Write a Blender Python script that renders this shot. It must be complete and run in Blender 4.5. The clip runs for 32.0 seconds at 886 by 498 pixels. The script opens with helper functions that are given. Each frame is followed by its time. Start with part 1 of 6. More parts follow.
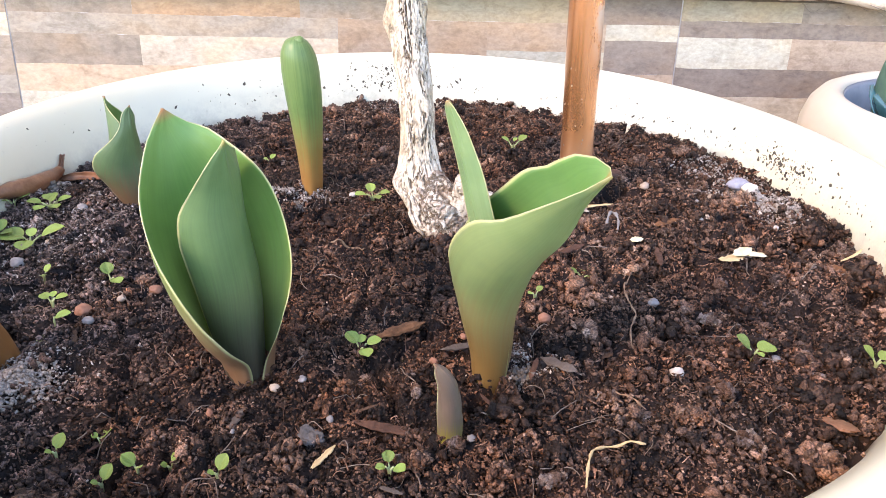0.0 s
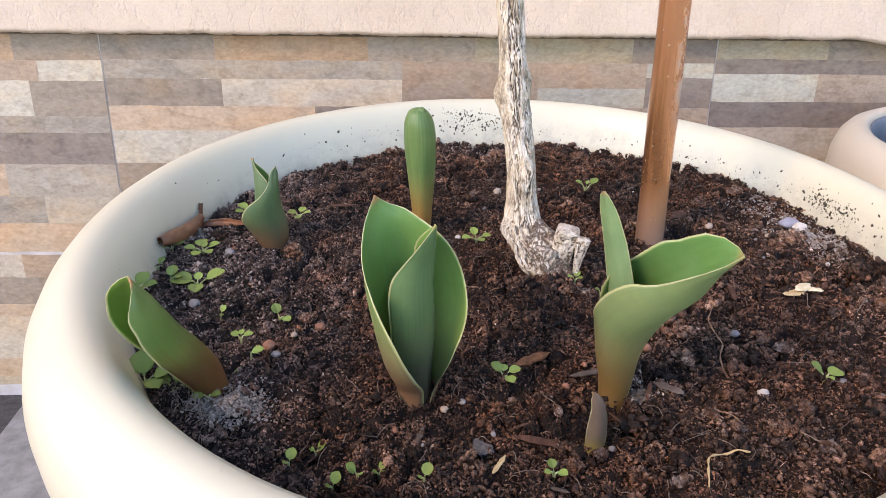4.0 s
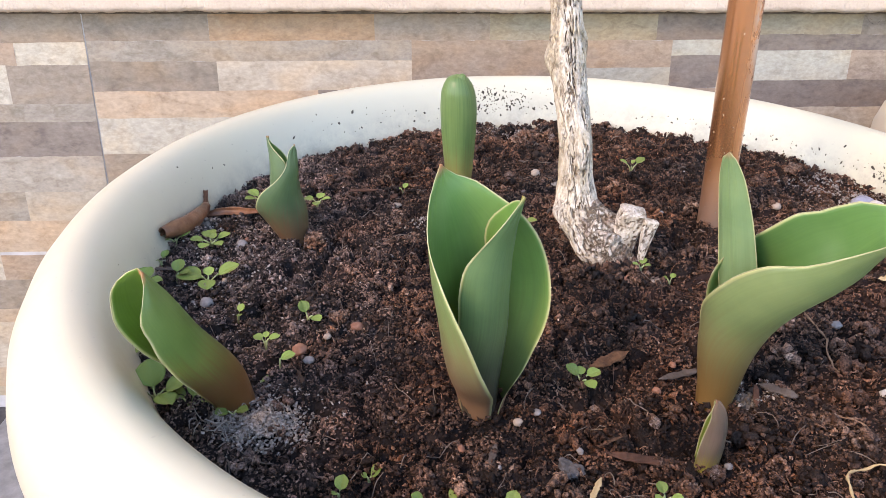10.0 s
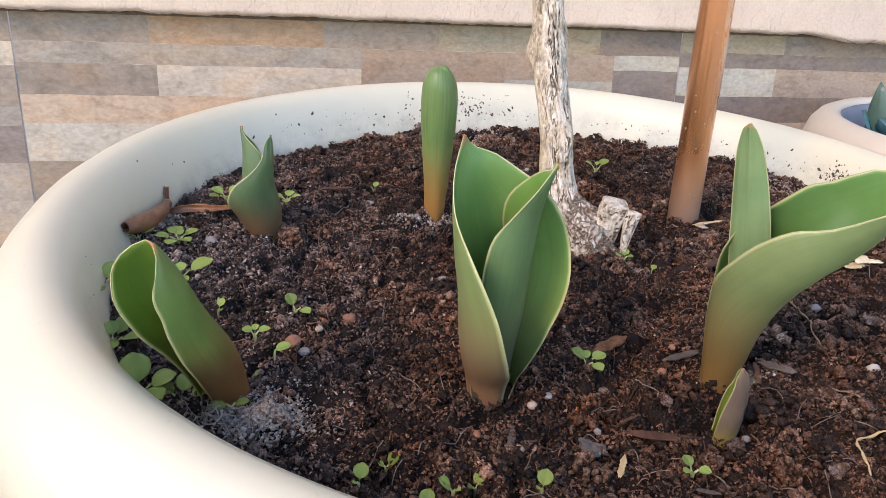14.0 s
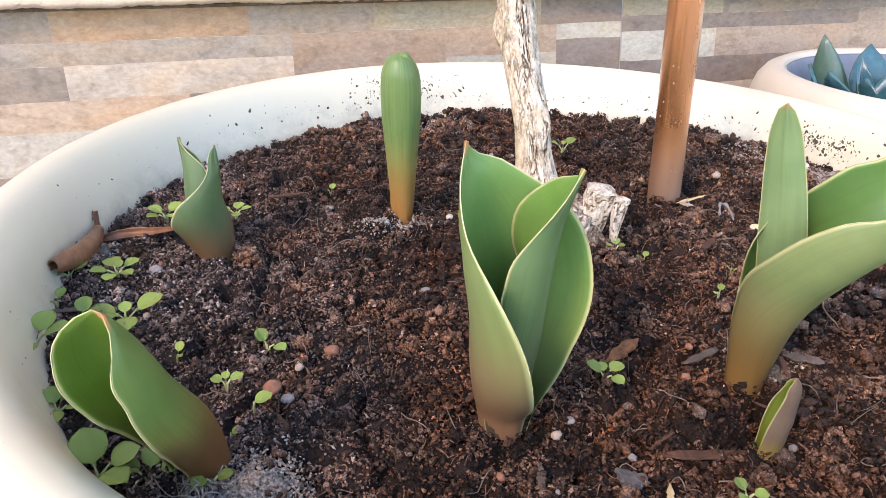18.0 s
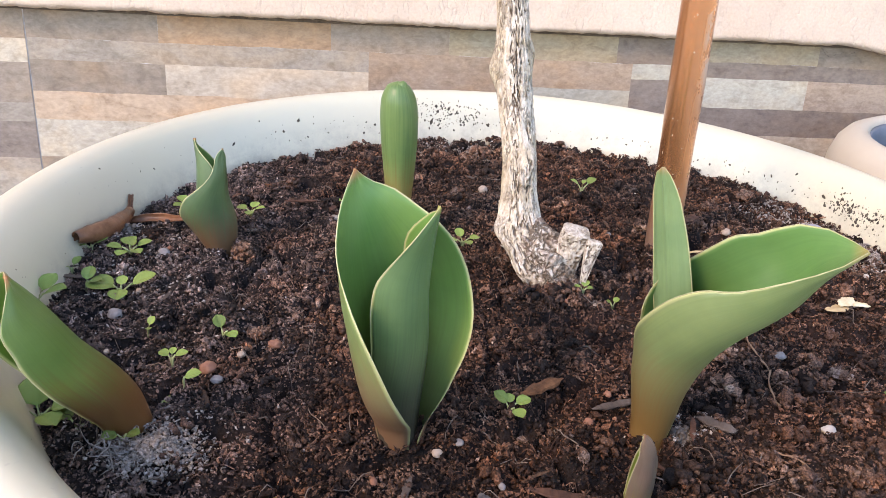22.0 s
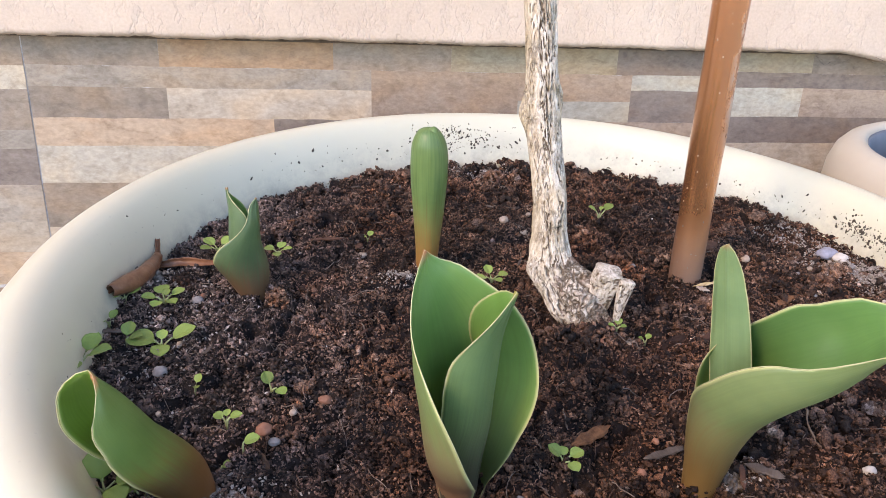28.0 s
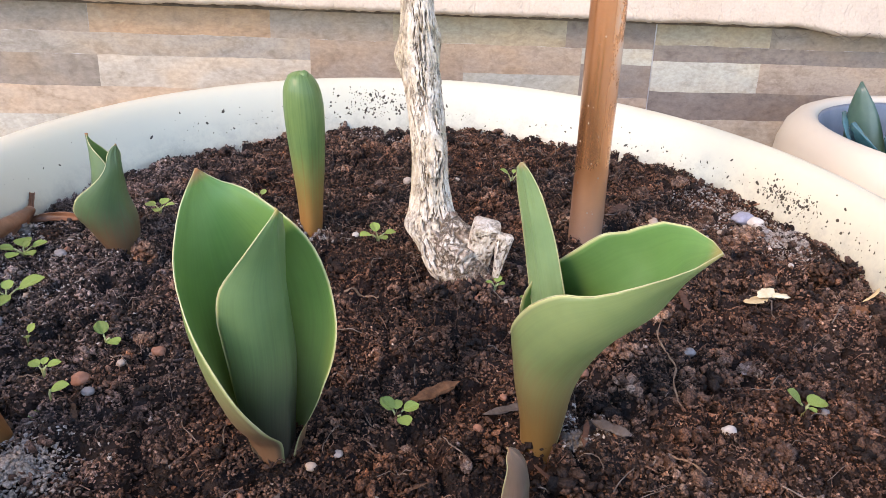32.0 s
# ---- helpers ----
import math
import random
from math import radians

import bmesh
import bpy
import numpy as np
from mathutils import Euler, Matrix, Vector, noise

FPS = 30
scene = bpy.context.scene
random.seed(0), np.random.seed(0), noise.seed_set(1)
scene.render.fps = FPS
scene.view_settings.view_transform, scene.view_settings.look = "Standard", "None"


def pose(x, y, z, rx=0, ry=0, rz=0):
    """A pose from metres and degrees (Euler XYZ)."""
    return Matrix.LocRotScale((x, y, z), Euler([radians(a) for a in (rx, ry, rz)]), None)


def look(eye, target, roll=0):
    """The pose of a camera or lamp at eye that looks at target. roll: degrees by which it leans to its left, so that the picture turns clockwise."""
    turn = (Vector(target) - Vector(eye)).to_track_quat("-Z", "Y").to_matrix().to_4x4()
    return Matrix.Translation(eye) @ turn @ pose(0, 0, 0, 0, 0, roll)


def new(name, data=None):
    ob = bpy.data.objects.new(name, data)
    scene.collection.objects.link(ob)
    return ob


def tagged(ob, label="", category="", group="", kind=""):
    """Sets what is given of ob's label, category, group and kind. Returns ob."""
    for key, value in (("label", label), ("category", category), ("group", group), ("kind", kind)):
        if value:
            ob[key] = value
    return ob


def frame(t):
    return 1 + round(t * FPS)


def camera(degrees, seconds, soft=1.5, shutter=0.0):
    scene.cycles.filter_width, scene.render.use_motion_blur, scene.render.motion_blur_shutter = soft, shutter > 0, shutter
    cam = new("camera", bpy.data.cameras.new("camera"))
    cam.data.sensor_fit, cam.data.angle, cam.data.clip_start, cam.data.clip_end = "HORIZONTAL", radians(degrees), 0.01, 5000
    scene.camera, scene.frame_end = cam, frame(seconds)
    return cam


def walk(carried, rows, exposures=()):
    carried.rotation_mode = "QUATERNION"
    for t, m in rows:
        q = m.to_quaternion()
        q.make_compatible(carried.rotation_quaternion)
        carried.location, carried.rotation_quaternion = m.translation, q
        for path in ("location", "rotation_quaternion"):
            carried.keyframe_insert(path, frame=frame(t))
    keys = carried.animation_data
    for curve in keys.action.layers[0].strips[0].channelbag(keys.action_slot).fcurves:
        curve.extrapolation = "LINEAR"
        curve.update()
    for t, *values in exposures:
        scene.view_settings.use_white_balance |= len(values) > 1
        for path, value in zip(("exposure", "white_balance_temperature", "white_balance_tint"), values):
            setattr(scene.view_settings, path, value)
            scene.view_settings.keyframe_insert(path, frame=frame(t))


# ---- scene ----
cam = camera(64.8, 32.0, soft=0.75)
METRES, EYE, TILT, LEAN, TURN = 0.706, 0.4505, -27.0, -1.6, -2.2
ROWS = [
    (0.0, 0.0, 0.0, 0.0, 0.0, 0.0, -0.0),
    (0.5, 0.0095, -0.0108, 0.0034, 0.02, 0.2, 0.81),
    (1.0, -0.0053, -0.029, 0.0059, 0.76, 0.8, 0.34),
    (1.5, -0.0215, -0.0531, 0.0201, 1.21, 1.46, 0.1),
    (2.0, -0.0355, -0.0724, 0.0336, 1.26, 1.91, -0.54),
    (2.5, -0.0532, -0.0779, 0.0408, 0.77, 1.95, -0.15),
    (3.0, -0.0625, -0.0817, 0.0461, 0.78, 2.08, -0.25),
    (3.5, -0.07, -0.0844, 0.0428, 0.97, 1.66, -0.19),
    (4.0, -0.0733, -0.0793, 0.025, 0.34, 0.4, 0.62),
    (4.5, -0.0741, -0.0701, 0.0049, -0.19, -0.4, 1.29),
    (6.5, -0.1068, -0.0435, -0.0483, -3.12, 3.6, 0.57),
    (7.0, -0.0886, -0.0418, -0.0375, -1.73, 2.44, 1.25),
    (7.5, -0.0863, -0.0334, -0.0061, -1.28, 1.28, 1.28),
    (8.0, -0.0909, -0.0327, 0.0086, -0.47, 0.7, 1.16),
    (8.5, -0.0932, -0.0285, 0.0076, -0.66, 0.02, 1.27),
    (9.0, -0.096, -0.0184, 0.0172, -0.63, -0.01, 1.03),
    (9.5, -0.1033, -0.0092, 0.021, -0.87, 0.06, 1.53),
    (10.0, -0.1141, -0.0143, 0.0189, -0.91, 0.21, 1.62),
    (10.5, -0.1137, -0.0289, 0.0047, -1.53, 0.87, 1.02),
    (11.0, -0.1098, -0.0396, -0.0075, -2.04, 1.43, 0.42),
    (11.5, -0.1163, -0.04, -0.0088, -2.17, 2.01, 0.12),
    (12.0, -0.1253, -0.0399, -0.0009, -2.19, 3.01, 0.03),
    (12.5, -0.1346, -0.0342, 0.0126, -2.69, 3.26, 0.57),
    (13.0, -0.1522, -0.0282, 0.0072, -4.11, 3.26, 0.66),
    (13.5, -0.1562, -0.0142, 0.0015, -5.97, 2.17, 1.41),
    (15.5, -0.1586, 0.0216, 0.0015, -9.85, 2.65, 3.48),
    (16.0, -0.1652, 0.0271, 0.0034, -9.81, 2.46, 3.48),
    (16.5, -0.1868, 0.0376, -0.0003, -11.92, 1.78, 3.77),
    (17.0, -0.2105, 0.057, 0.0089, -15.27, 1.5, 5.95),
    (17.5, -0.2158, 0.051, 0.0146, -14.59, 1.55, 6.57),
    (18.0, -0.1741, 0.0442, 0.021, -12.83, -0.36, 7.54),
    (18.5, -0.1439, 0.0315, 0.0211, -9.17, -1.22, 6.14),
    (19.0, -0.1213, 0.0351, 0.0236, -8.81, -1.84, 5.81),
    (19.5, -0.1178, 0.0383, 0.0211, -7.55, -1.57, 4.82),
    (20.0, -0.1181, 0.0446, 0.0181, -7.15, -1.67, 4.47),
    (20.5, -0.12, 0.0444, 0.017, -7.08, -1.48, 3.97),
    (21.0, -0.117, 0.0348, 0.0155, -6.09, -0.22, 3.16),
    (21.5, -0.1018, 0.0215, 0.0161, -4.67, 0.46, 1.92),
    (22.0, -0.0923, 0.0093, 0.0164, -3.52, 1.83, -0.17),
    (22.5, -0.0799, 0.0064, 0.0194, -1.7, 2.13, 0.23),
    (23.0, -0.067, 0.0075, 0.0202, -1.01, 2.49, 0.75),
    (23.5, -0.0666, 0.0116, 0.02, -0.56, 2.51, 0.54),
    (24.0, -0.075, 0.0138, 0.0218, -0.56, 1.93, 0.5),
    (24.5, -0.0961, 0.0152, 0.0214, -2.08, 1.06, 0.95),
    (25.0, -0.1113, 0.0198, 0.0256, -3.3, 1.08, 1.51),
    (25.5, -0.1349, 0.0237, 0.0268, -4.11, 1.58, 1.23),
    (27.5, -0.1386, 0.0151, 0.0378, -5.3, 0.34, 1.68),
    (28.0, -0.1262, 0.005, 0.0508, -5.06, 0.91, 1.48),
    (28.5, -0.1211, -0.0013, 0.0505, -4.44, 0.67, 1.4),
    (29.0, -0.1094, -0.0026, 0.0538, -4.24, 1.27, 1.31),
    (29.5, -0.093, -0.0039, 0.0535, -4.3, 1.56, 1.03),
    (30.0, -0.1026, -0.0046, 0.0551, -4.03, 1.96, 0.46),
    (30.5, -0.1042, 0.0015, 0.0577, -3.57, 2.14, 0.52),
    (31.0, -0.0828, 0.0113, 0.0471, -4.43, 1.65, 0.72),
    (31.5, -0.0609, 0.0187, 0.0338, -4.88, 0.86, 0.72),
    (32.0, -0.0439, 0.0233, 0.0226, -4.65, 0.68, 0.84),
]
walk(cam, [(t, pose(0, 0, EYE, TILT, LEAN, TURN) @ pose(METRES * x, METRES * y, METRES * z, 90 + pitch, roll, yaw)) for t, x, y, z, yaw, pitch, roll in ROWS],
     exposures=[(0.0, 1.58, 7300, 21), (3.0, 0.93, 7300, 21), (4.0, 0.88, 7300, 21), (6.5, 0.43, 7300, 21), (8.0, 1.04, 7300, 21), (9.0, 1.09, 7300, 21), (13.0, 0.78, 7300, 21), (17.0, 1.13, 7300, 21), (20.0, 1.28, 7300, 21), (21.0, 1.18, 7300, 21), (24.0, 1.05, 7300, 21), (25.0, 1.08, 7300, 21), (28.0, 0.93, 7300, 21), (32.0, 1.08, 7300, 21)])

# ---- light ----
SUN_AZ, SUN_EL = 216.0, 36.0     # degrees: compass direction the light comes from, counted from +x towards +y
world = bpy.data.worlds.new("sky")
scene.world = world
world.use_nodes = True
wn = world.node_tree.nodes
sky = wn.new("ShaderNodeTexSky")
sky.sky_type, sky.sun_disc = "NISHITA", False
sky.air_density, sky.dust_density, sky.ozone_density = 1.0, 0.2, 2.3
sky.sun_elevation, sky.sun_rotation = radians(SUN_EL), radians(90 - SUN_AZ)
wn["Background"].inputs["Strength"].default_value = 0.345
world.node_tree.links.new(sky.outputs[0], wn["Background"].inputs["Color"])
sun = new("sun", bpy.data.lights.new("sun", "SUN"))
sun.data.energy, sun.data.angle, sun.data.color = 1.36, radians(15), (1.0, 0.755, 0.495)
sd = Vector((math.cos(radians(SUN_AZ)) * math.cos(radians(SUN_EL)), math.sin(radians(SUN_AZ)) * math.cos(radians(SUN_EL)), math.sin(radians(SUN_EL))))
sun.matrix_world = look(sd * 5, (0, 0, 0))


# ---- materials ----
class Nodes:
    """Short-hand for building a node material."""

    def __init__(self, name, rough=0.6, spec=0.4, metal=0.0):
        self.mat = bpy.data.materials.new(name)
        self.mat.use_nodes = True
        self.t = self.mat.node_tree
        self.b = self.t.nodes["Principled BSDF"]
        self.out = self.t.nodes["Material Output"]
        self.b.inputs["Roughness"].default_value = rough
        self.b.inputs["Specular IOR Level"].default_value = spec
        self.b.inputs["Metallic"].default_value = metal

    def node(self, kind, **inputs):
        n = self.t.nodes.new(kind)
        for k, v in inputs.items():
            n.inputs[k.replace("_", " ")].default_value = v
        return n

    def link(self, a, b):
        self.t.links.new(a, b)

    def coords(self, scale=(1, 1, 1), kind="Object"):
        tc = self.t.nodes.new("ShaderNodeTexCoord")
        mp = self.t.nodes.new("ShaderNodeMapping")
        mp.inputs["Scale"].default_value = scale
        self.link(tc.outputs[kind], mp.inputs["Vector"])
        return mp.outputs[0]

    def noise(self, scale, detail=4, rough=0.55, vec=None, dist=0.0):
        n = self.node("ShaderNodeTexNoise", Scale=scale, Detail=detail, Roughness=rough, Distortion=dist)
        self.link(vec or self.coords(), n.inputs["Vector"])
        return n.outputs["Fac"]

    def ramp(self, fac, stops, smooth=False):
        r = self.t.nodes.new("ShaderNodeValToRGB")
        e = r.color_ramp.elements
        while len(e) < len(stops):
            e.new(0.5)
        for el, (p, c) in zip(e, stops):
            el.position, el.color = p, (*c, 1) if len(c) == 3 else c
        if smooth:
            r.color_ramp.interpolation = "EASE"
        self.link(fac, r.inputs[0])
        return r.outputs[0]

    def mix(self, fac, a, b, mode="MIX"):
        m = self.t.nodes.new("ShaderNodeMix")
        m.data_type, m.blend_type = "RGBA", mode
        for sock, val in ((m.inputs[0], fac), (m.inputs[6], a), (m.inputs[7], b)):
            if isinstance(val, (int, float)):
                sock.default_value = val
            elif isinstance(val, tuple):
                sock.default_value = (*val, 1) if len(val) == 3 else val
            else:
                self.link(val, sock)
        return m.outputs[2]

    def math(self, op, a, b=0.0, clamp=False):
        m = self.t.nodes.new("ShaderNodeMath")
        m.operation, m.use_clamp = op, clamp
        for sock, val in zip(m.inputs, (a, b)):
            if isinstance(val, (int, float)):
                sock.default_value = val
            else:
                self.link(val, sock)
        return m.outputs[0]

    def colour(self, c):
        self.link(c, self.b.inputs["Base Color"])

    def bump(self, h, dist=0.001, strength=0.6):
        n = self.node("ShaderNodeBump", Strength=strength, Distance=dist)
        self.link(h, n.inputs["Height"])
        self.link(n.outputs[0], self.b.inputs["Normal"])

    def tint_random(self, col, amount=0.25):
        """Vary brightness from object to object."""
        oi = self.t.nodes.new("ShaderNodeObjectInfo")
        v = self.ramp(oi.outputs["Random"], [(0, (1 - amount,) * 3), (1, (1 + amount,) * 3)])
        return self.mix(1.0, col, v, "MULTIPLY")


def stone_mat(name, dark, mid, light, rough=0.55, scale=26):
    m = Nodes(name, rough, 0.35)
    oi = m.t.nodes.new("ShaderNodeObjectInfo")
    off = m.node("ShaderNodeVectorMath")
    off.operation = "MULTIPLY_ADD"
    m.link(oi.outputs["Random"], off.inputs[0])
    off.inputs[1].default_value = (3.0, 5.0, 7.0)
    m.link(m.coords((1.0, 1.0, 1.7)), off.inputs[2])
    v = off.outputs[0]
    dark, mid, light = (tuple(w * q for w, q in zip((0.695, 0.648, 0.565), k)) for k in (dark, mid, light))
    n1 = m.noise(scale, 7, 0.68, v, 0.8)
    n2 = m.noise(scale * 8, 5, 0.65, v)
    n3 = m.noise(scale * 0.5, 3, 0.6, v, 0.4)
    c = m.ramp(n1, [(0.30, dark), (0.48, mid), (0.56, mid), (0.74, light)])
    warm = tuple(min(1.0, q * w) for q, w in zip(mid, (1.16, 1.0, 0.82)))
    c = m.mix(m.ramp(n3, [(0.45, (0, 0, 0)), (0.68, (0.75, 0.75, 0.75))]), c, warm)
    stain = m.ramp(m.noise(scale * 2.2, 6, 0.7, v, 0.6), [(0.50, (1, 1, 1)), (0.72, (0.70, 0.67, 0.63))])
    c = m.mix(1.0, c, stain, "MULTIPLY")
    c2 = m.ramp(n2, [(0.3, (0.80, 0.79, 0.78)), (0.7, (1.14, 1.14, 1.14))])
    m.colour(m.tint_random(m.mix(1.0, c, c2, "MULTIPLY"), 0.1))
    m.bump(m.math("ADD", n1, m.math("MULTIPLY", n2, 0.4)), 0.0010, 0.3)
    return m.mat


STONE = {
    "taupe": stone_mat("stone_taupe", (0.265, 0.222, 0.185), (0.350, 0.300, 0.255), (0.440, 0.385, 0.330)),
    "orange": stone_mat("stone_orange", (0.400, 0.265, 0.165), (0.530, 0.375, 0.250), (0.600, 0.470, 0.340)),
    "grey": stone_mat("stone_grey", (0.340, 0.308, 0.272), (0.435, 0.398, 0.355), (0.520, 0.485, 0.440)),
    "pale": stone_mat("stone_pale", (0.470, 0.415, 0.350), (0.560, 0.502, 0.432), (0.640, 0.585, 0.515)),
    "mint": stone_mat("stone_mint", (0.530, 0.500, 0.440), (0.620, 0.592, 0.530), (0.680, 0.660, 0.600)),
    "peach": stone_mat("stone_peach", (0.490, 0.372, 0.275), (0.590, 0.465, 0.355), (0.660, 0.555, 0.450)),
    "slate": stone_mat("stone_slate", (0.210, 0.176, 0.160), (0.280, 0.240, 0.220), (0.360, 0.315, 0.290)),
    "pink": stone_mat("stone_pink", (0.330, 0.256, 0.206), (0.440, 0.356, 0.292), (0.530, 0.455, 0.388)),
    # cream stone toned down to olive, shade under the plaster lip included
    "olive": stone_mat("stone_olive_shaded", (0.310, 0.272, 0.200), (0.390, 0.348, 0.265), (0.460, 0.418, 0.330)),
    "sage": stone_mat("stone_sage", (0.450, 0.445, 0.405), (0.540, 0.540, 0.495), (0.610, 0.612, 0.565)),
    "cream": stone_mat("stone_cream", (0.400, 0.345, 0.265), (0.490, 0.432, 0.345), (0.560, 0.510, 0.425)),
}


def grout_material():
    m = Nodes("grout", 0.9, 0.2)
    m.colour(m.ramp(m.noise(60, 5), [(0.3, (0.38, 0.35, 0.33)), (0.7, (0.50, 0.47, 0.45))]))
    return m.mat


def plaster_material():
    m = Nodes("pink_plaster", 0.9, 0.15)
    n = m.noise(9, 6, 0.6)
    c = m.ramp(n, [(0.3, (0.500, 0.390, 0.295)), (0.7, (0.572, 0.460, 0.354))])
    fine = m.noise(420, 3)
    c = m.mix(1.0, c, m.ramp(fine, [(0.3, (0.92, 0.92, 0.92)), (0.7, (1.05, 1.05, 1.05))]), "MULTIPLY")
    m.colour(c)
    # short slanting worm tracks dragged by the float, in patches between smooth skin
    mp = m.t.nodes.new("ShaderNodeMapping")
    mp.inputs["Rotation"].default_value = (0.0, radians(34), 0.0)
    mp.inputs["Scale"].default_value = (1.0, 1.0, 0.55)
    m.link(m.coords(), mp.inputs["Vector"])
    w = m.math("ABSOLUTE", m.math("SUBTRACT", m.noise(150, 2, 0.5, mp.outputs[0], 0.4), 0.5))
    track = m.ramp(w, [(0.0, (0, 0, 0)), (0.085, (1, 1, 1))], True)
    some = m.ramp(m.noise(120, 2, 0.5, mp.outputs[0]), [(0.45, (0, 0, 0)), (0.58, (1, 1, 1))])
    cut = m.math("SUBTRACT", 1.0, m.math("MULTIPLY", some, m.math("SUBTRACT", 1.0, track)))
    swell = m.noise(45, 4, 0.6)
    m.bump(m.math("ADD", m.math("ADD", cut, m.math("MULTIPLY", swell, 0.6)), m.math("MULTIPLY", fine, 0.10)), 0.0018, 0.34)
    return m.mat


def pot_material():
    m = Nodes("cream_pot", 0.38, 0.45)
    n = m.noise(7, 5, 0.6)
    c = m.ramp(n, [(0.3, (0.530, 0.490, 0.355)), (0.7, (0.585, 0.542, 0.400))])
    # film of earth on the inside just above the soil, broken by noise
    tc = m.t.nodes.new("ShaderNodeTexCoord")
    sep = m.t.nodes.new("ShaderNodeSeparateXYZ")
    m.link(tc.outputs["Object"], sep.inputs[0])
    r2 = m.math("SQRT", m.math("ADD", m.math("POWER", sep.outputs[0], 2.0), m.math("POWER", sep.outputs[1], 2.0)))
    inside = m.math("LESS_THAN", r2, 0.2085)
    slope = m.math("ADD", m.math("MULTIPLY", sep.outputs[0], 0.0262), m.math("MULTIPLY", sep.outputs[1], 0.0441))
    edge = m.math("MULTIPLY", m.math("SUBTRACT", m.math("ADD", slope, 0.3285), sep.outputs[2]), 80.0, True)
    blot = m.ramp(m.noise(46, 7, 0.78), [(0.44, (0, 0, 0)), (0.68, (1, 1, 1))])
    fac = m.math("MULTIPLY", m.math("MULTIPLY", inside, edge), blot, True)
    c = m.mix(m.math("MULTIPLY", fac, 0.62), c, (0.27, 0.250, 0.200))
    specks = m.ramp(m.noise(330, 2, 0.5), [(0.72, (0, 0, 0)), (0.76, (1, 1, 1))])
    c = m.mix(m.math("MULTIPLY", specks, 0.25), c, (0.36, 0.31, 0.25))
    m.colour(c)
    m.link(m.ramp(m.noise(40, 4), [(0.3, (0.3,) * 3), (0.7, (0.5,) * 3)]), m.b.inputs["Roughness"])
    m.b.inputs["Coat Weight"].default_value = 0.4
    m.b.inputs["Coat Roughness"].default_value = 0.3
    m.bump(m.noise(60, 5), 0.0006, 0.25)
    return m.mat


def pot2_material():
    m = Nodes("small_pot_cream", 0.4, 0.45)
    m.colour(m.ramp(m.noise(9, 5), [(0.3, (0.53, 0.450, 0.335)), (0.7, (0.60, 0.520, 0.400))]))
    m.bump(m.noise(60, 5), 0.0006, 0.25)
    return m.mat


def soil_material(island=False):
    m = Nodes("soil_crumb" if island else "soil", 0.62, 0.22)
    vec = m.coords()
    n1, n2, n3 = m.noise(38, 6, 0.65, vec), m.noise(420, 5, 0.7, vec), m.noise(1500, 3, 0.6, vec)
    # near-black base: shade of the gaps between crumbs put into its colour
    c = m.ramp(n1, [(0.28, (0.0030, 0.0021, 0.0017)), (0.5, (0.0125, 0.0074, 0.0052)), (0.74, (0.030, 0.0165, 0.0112))])
    c = m.mix(1.0, c, m.ramp(n2, [(0.3, (0.55, 0.5, 0.5)), (0.7, (1.6, 1.55, 1.5))]), "MULTIPLY")
    if island:
        g = m.t.nodes.new("ShaderNodeAttribute")
        g.attribute_name = "tone"
        tone = m.ramp(g.outputs["Fac"], [(0.0, (0.0050, 0.0036, 0.0030)), (0.28, (0.0260, 0.0158, 0.0112)), (0.50, (0.130, 0.0760, 0.0520)),
                                         (0.68, (0.225, 0.140, 0.0990)), (0.82, (0.350, 0.255, 0.195)), (0.93, (0.38, 0.310, 0.262)), (0.965, (0.22, 0.100, 0.050)), (1.0, (0.55, 0.49, 0.44))])
        c = m.mix(0.85, c, tone)
        c = m.mix(1.0, c, m.ramp(n3, [(0.36, (0.34, 0.34, 0.34)), (0.64, (1.85, 1.76, 1.66))]), "MULTIPLY")
    # moist dark patches between drier ones
    c = m.mix(1.0, c, m.ramp(m.noise(52, 4, 0.6, vec, 0.5), [(0.38, (0.45, 0.45, 0.45)), (0.56, (1.2, 1.2, 1.2))]), "MULTIPLY")
    # rusty patches of peat
    c = m.mix(m.ramp(m.noise(24, 4, 0.6, vec), [(0.42, (0, 0, 0)), (0.60, (1, 1, 1))]), c, m.mix(1.0, c, (1.20, 0.97, 0.80), "MULTIPLY"))
    # greyer, slightly paler soil along one side of the planter, its edge broken by noise
    sep = m.t.nodes.new("ShaderNodeSeparateXYZ")
    m.link(vec, sep.inputs[0])
    side = m.math("MULTIPLY", m.math("SUBTRACT", m.math("ADD", -0.085, m.math("MULTIPLY", m.math("SUBTRACT", n1, 0.5), 0.16)), sep.outputs[0]), 22.0, True)
    grey = m.node("ShaderNodeHueSaturation", Saturation=0.60, Value=1.25)
    m.link(c, grey.inputs["Color"])
    c = m.mix(m.math("MULTIPLY", side, 0.85), c, grey.outputs[0])
    # paler, slightly less saturated crumbs along the near rim on the +x side
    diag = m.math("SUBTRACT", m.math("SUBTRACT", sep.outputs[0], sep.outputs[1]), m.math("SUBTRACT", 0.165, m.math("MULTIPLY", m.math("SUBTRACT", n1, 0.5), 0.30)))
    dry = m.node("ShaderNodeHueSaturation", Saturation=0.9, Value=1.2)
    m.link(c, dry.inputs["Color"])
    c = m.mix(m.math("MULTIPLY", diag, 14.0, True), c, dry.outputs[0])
    m.colour(c)
    m.bump(m.math("ADD", n2, m.math("MULTIPLY", n3, 0.5)), 0.0012, 0.8)
    return m.mat


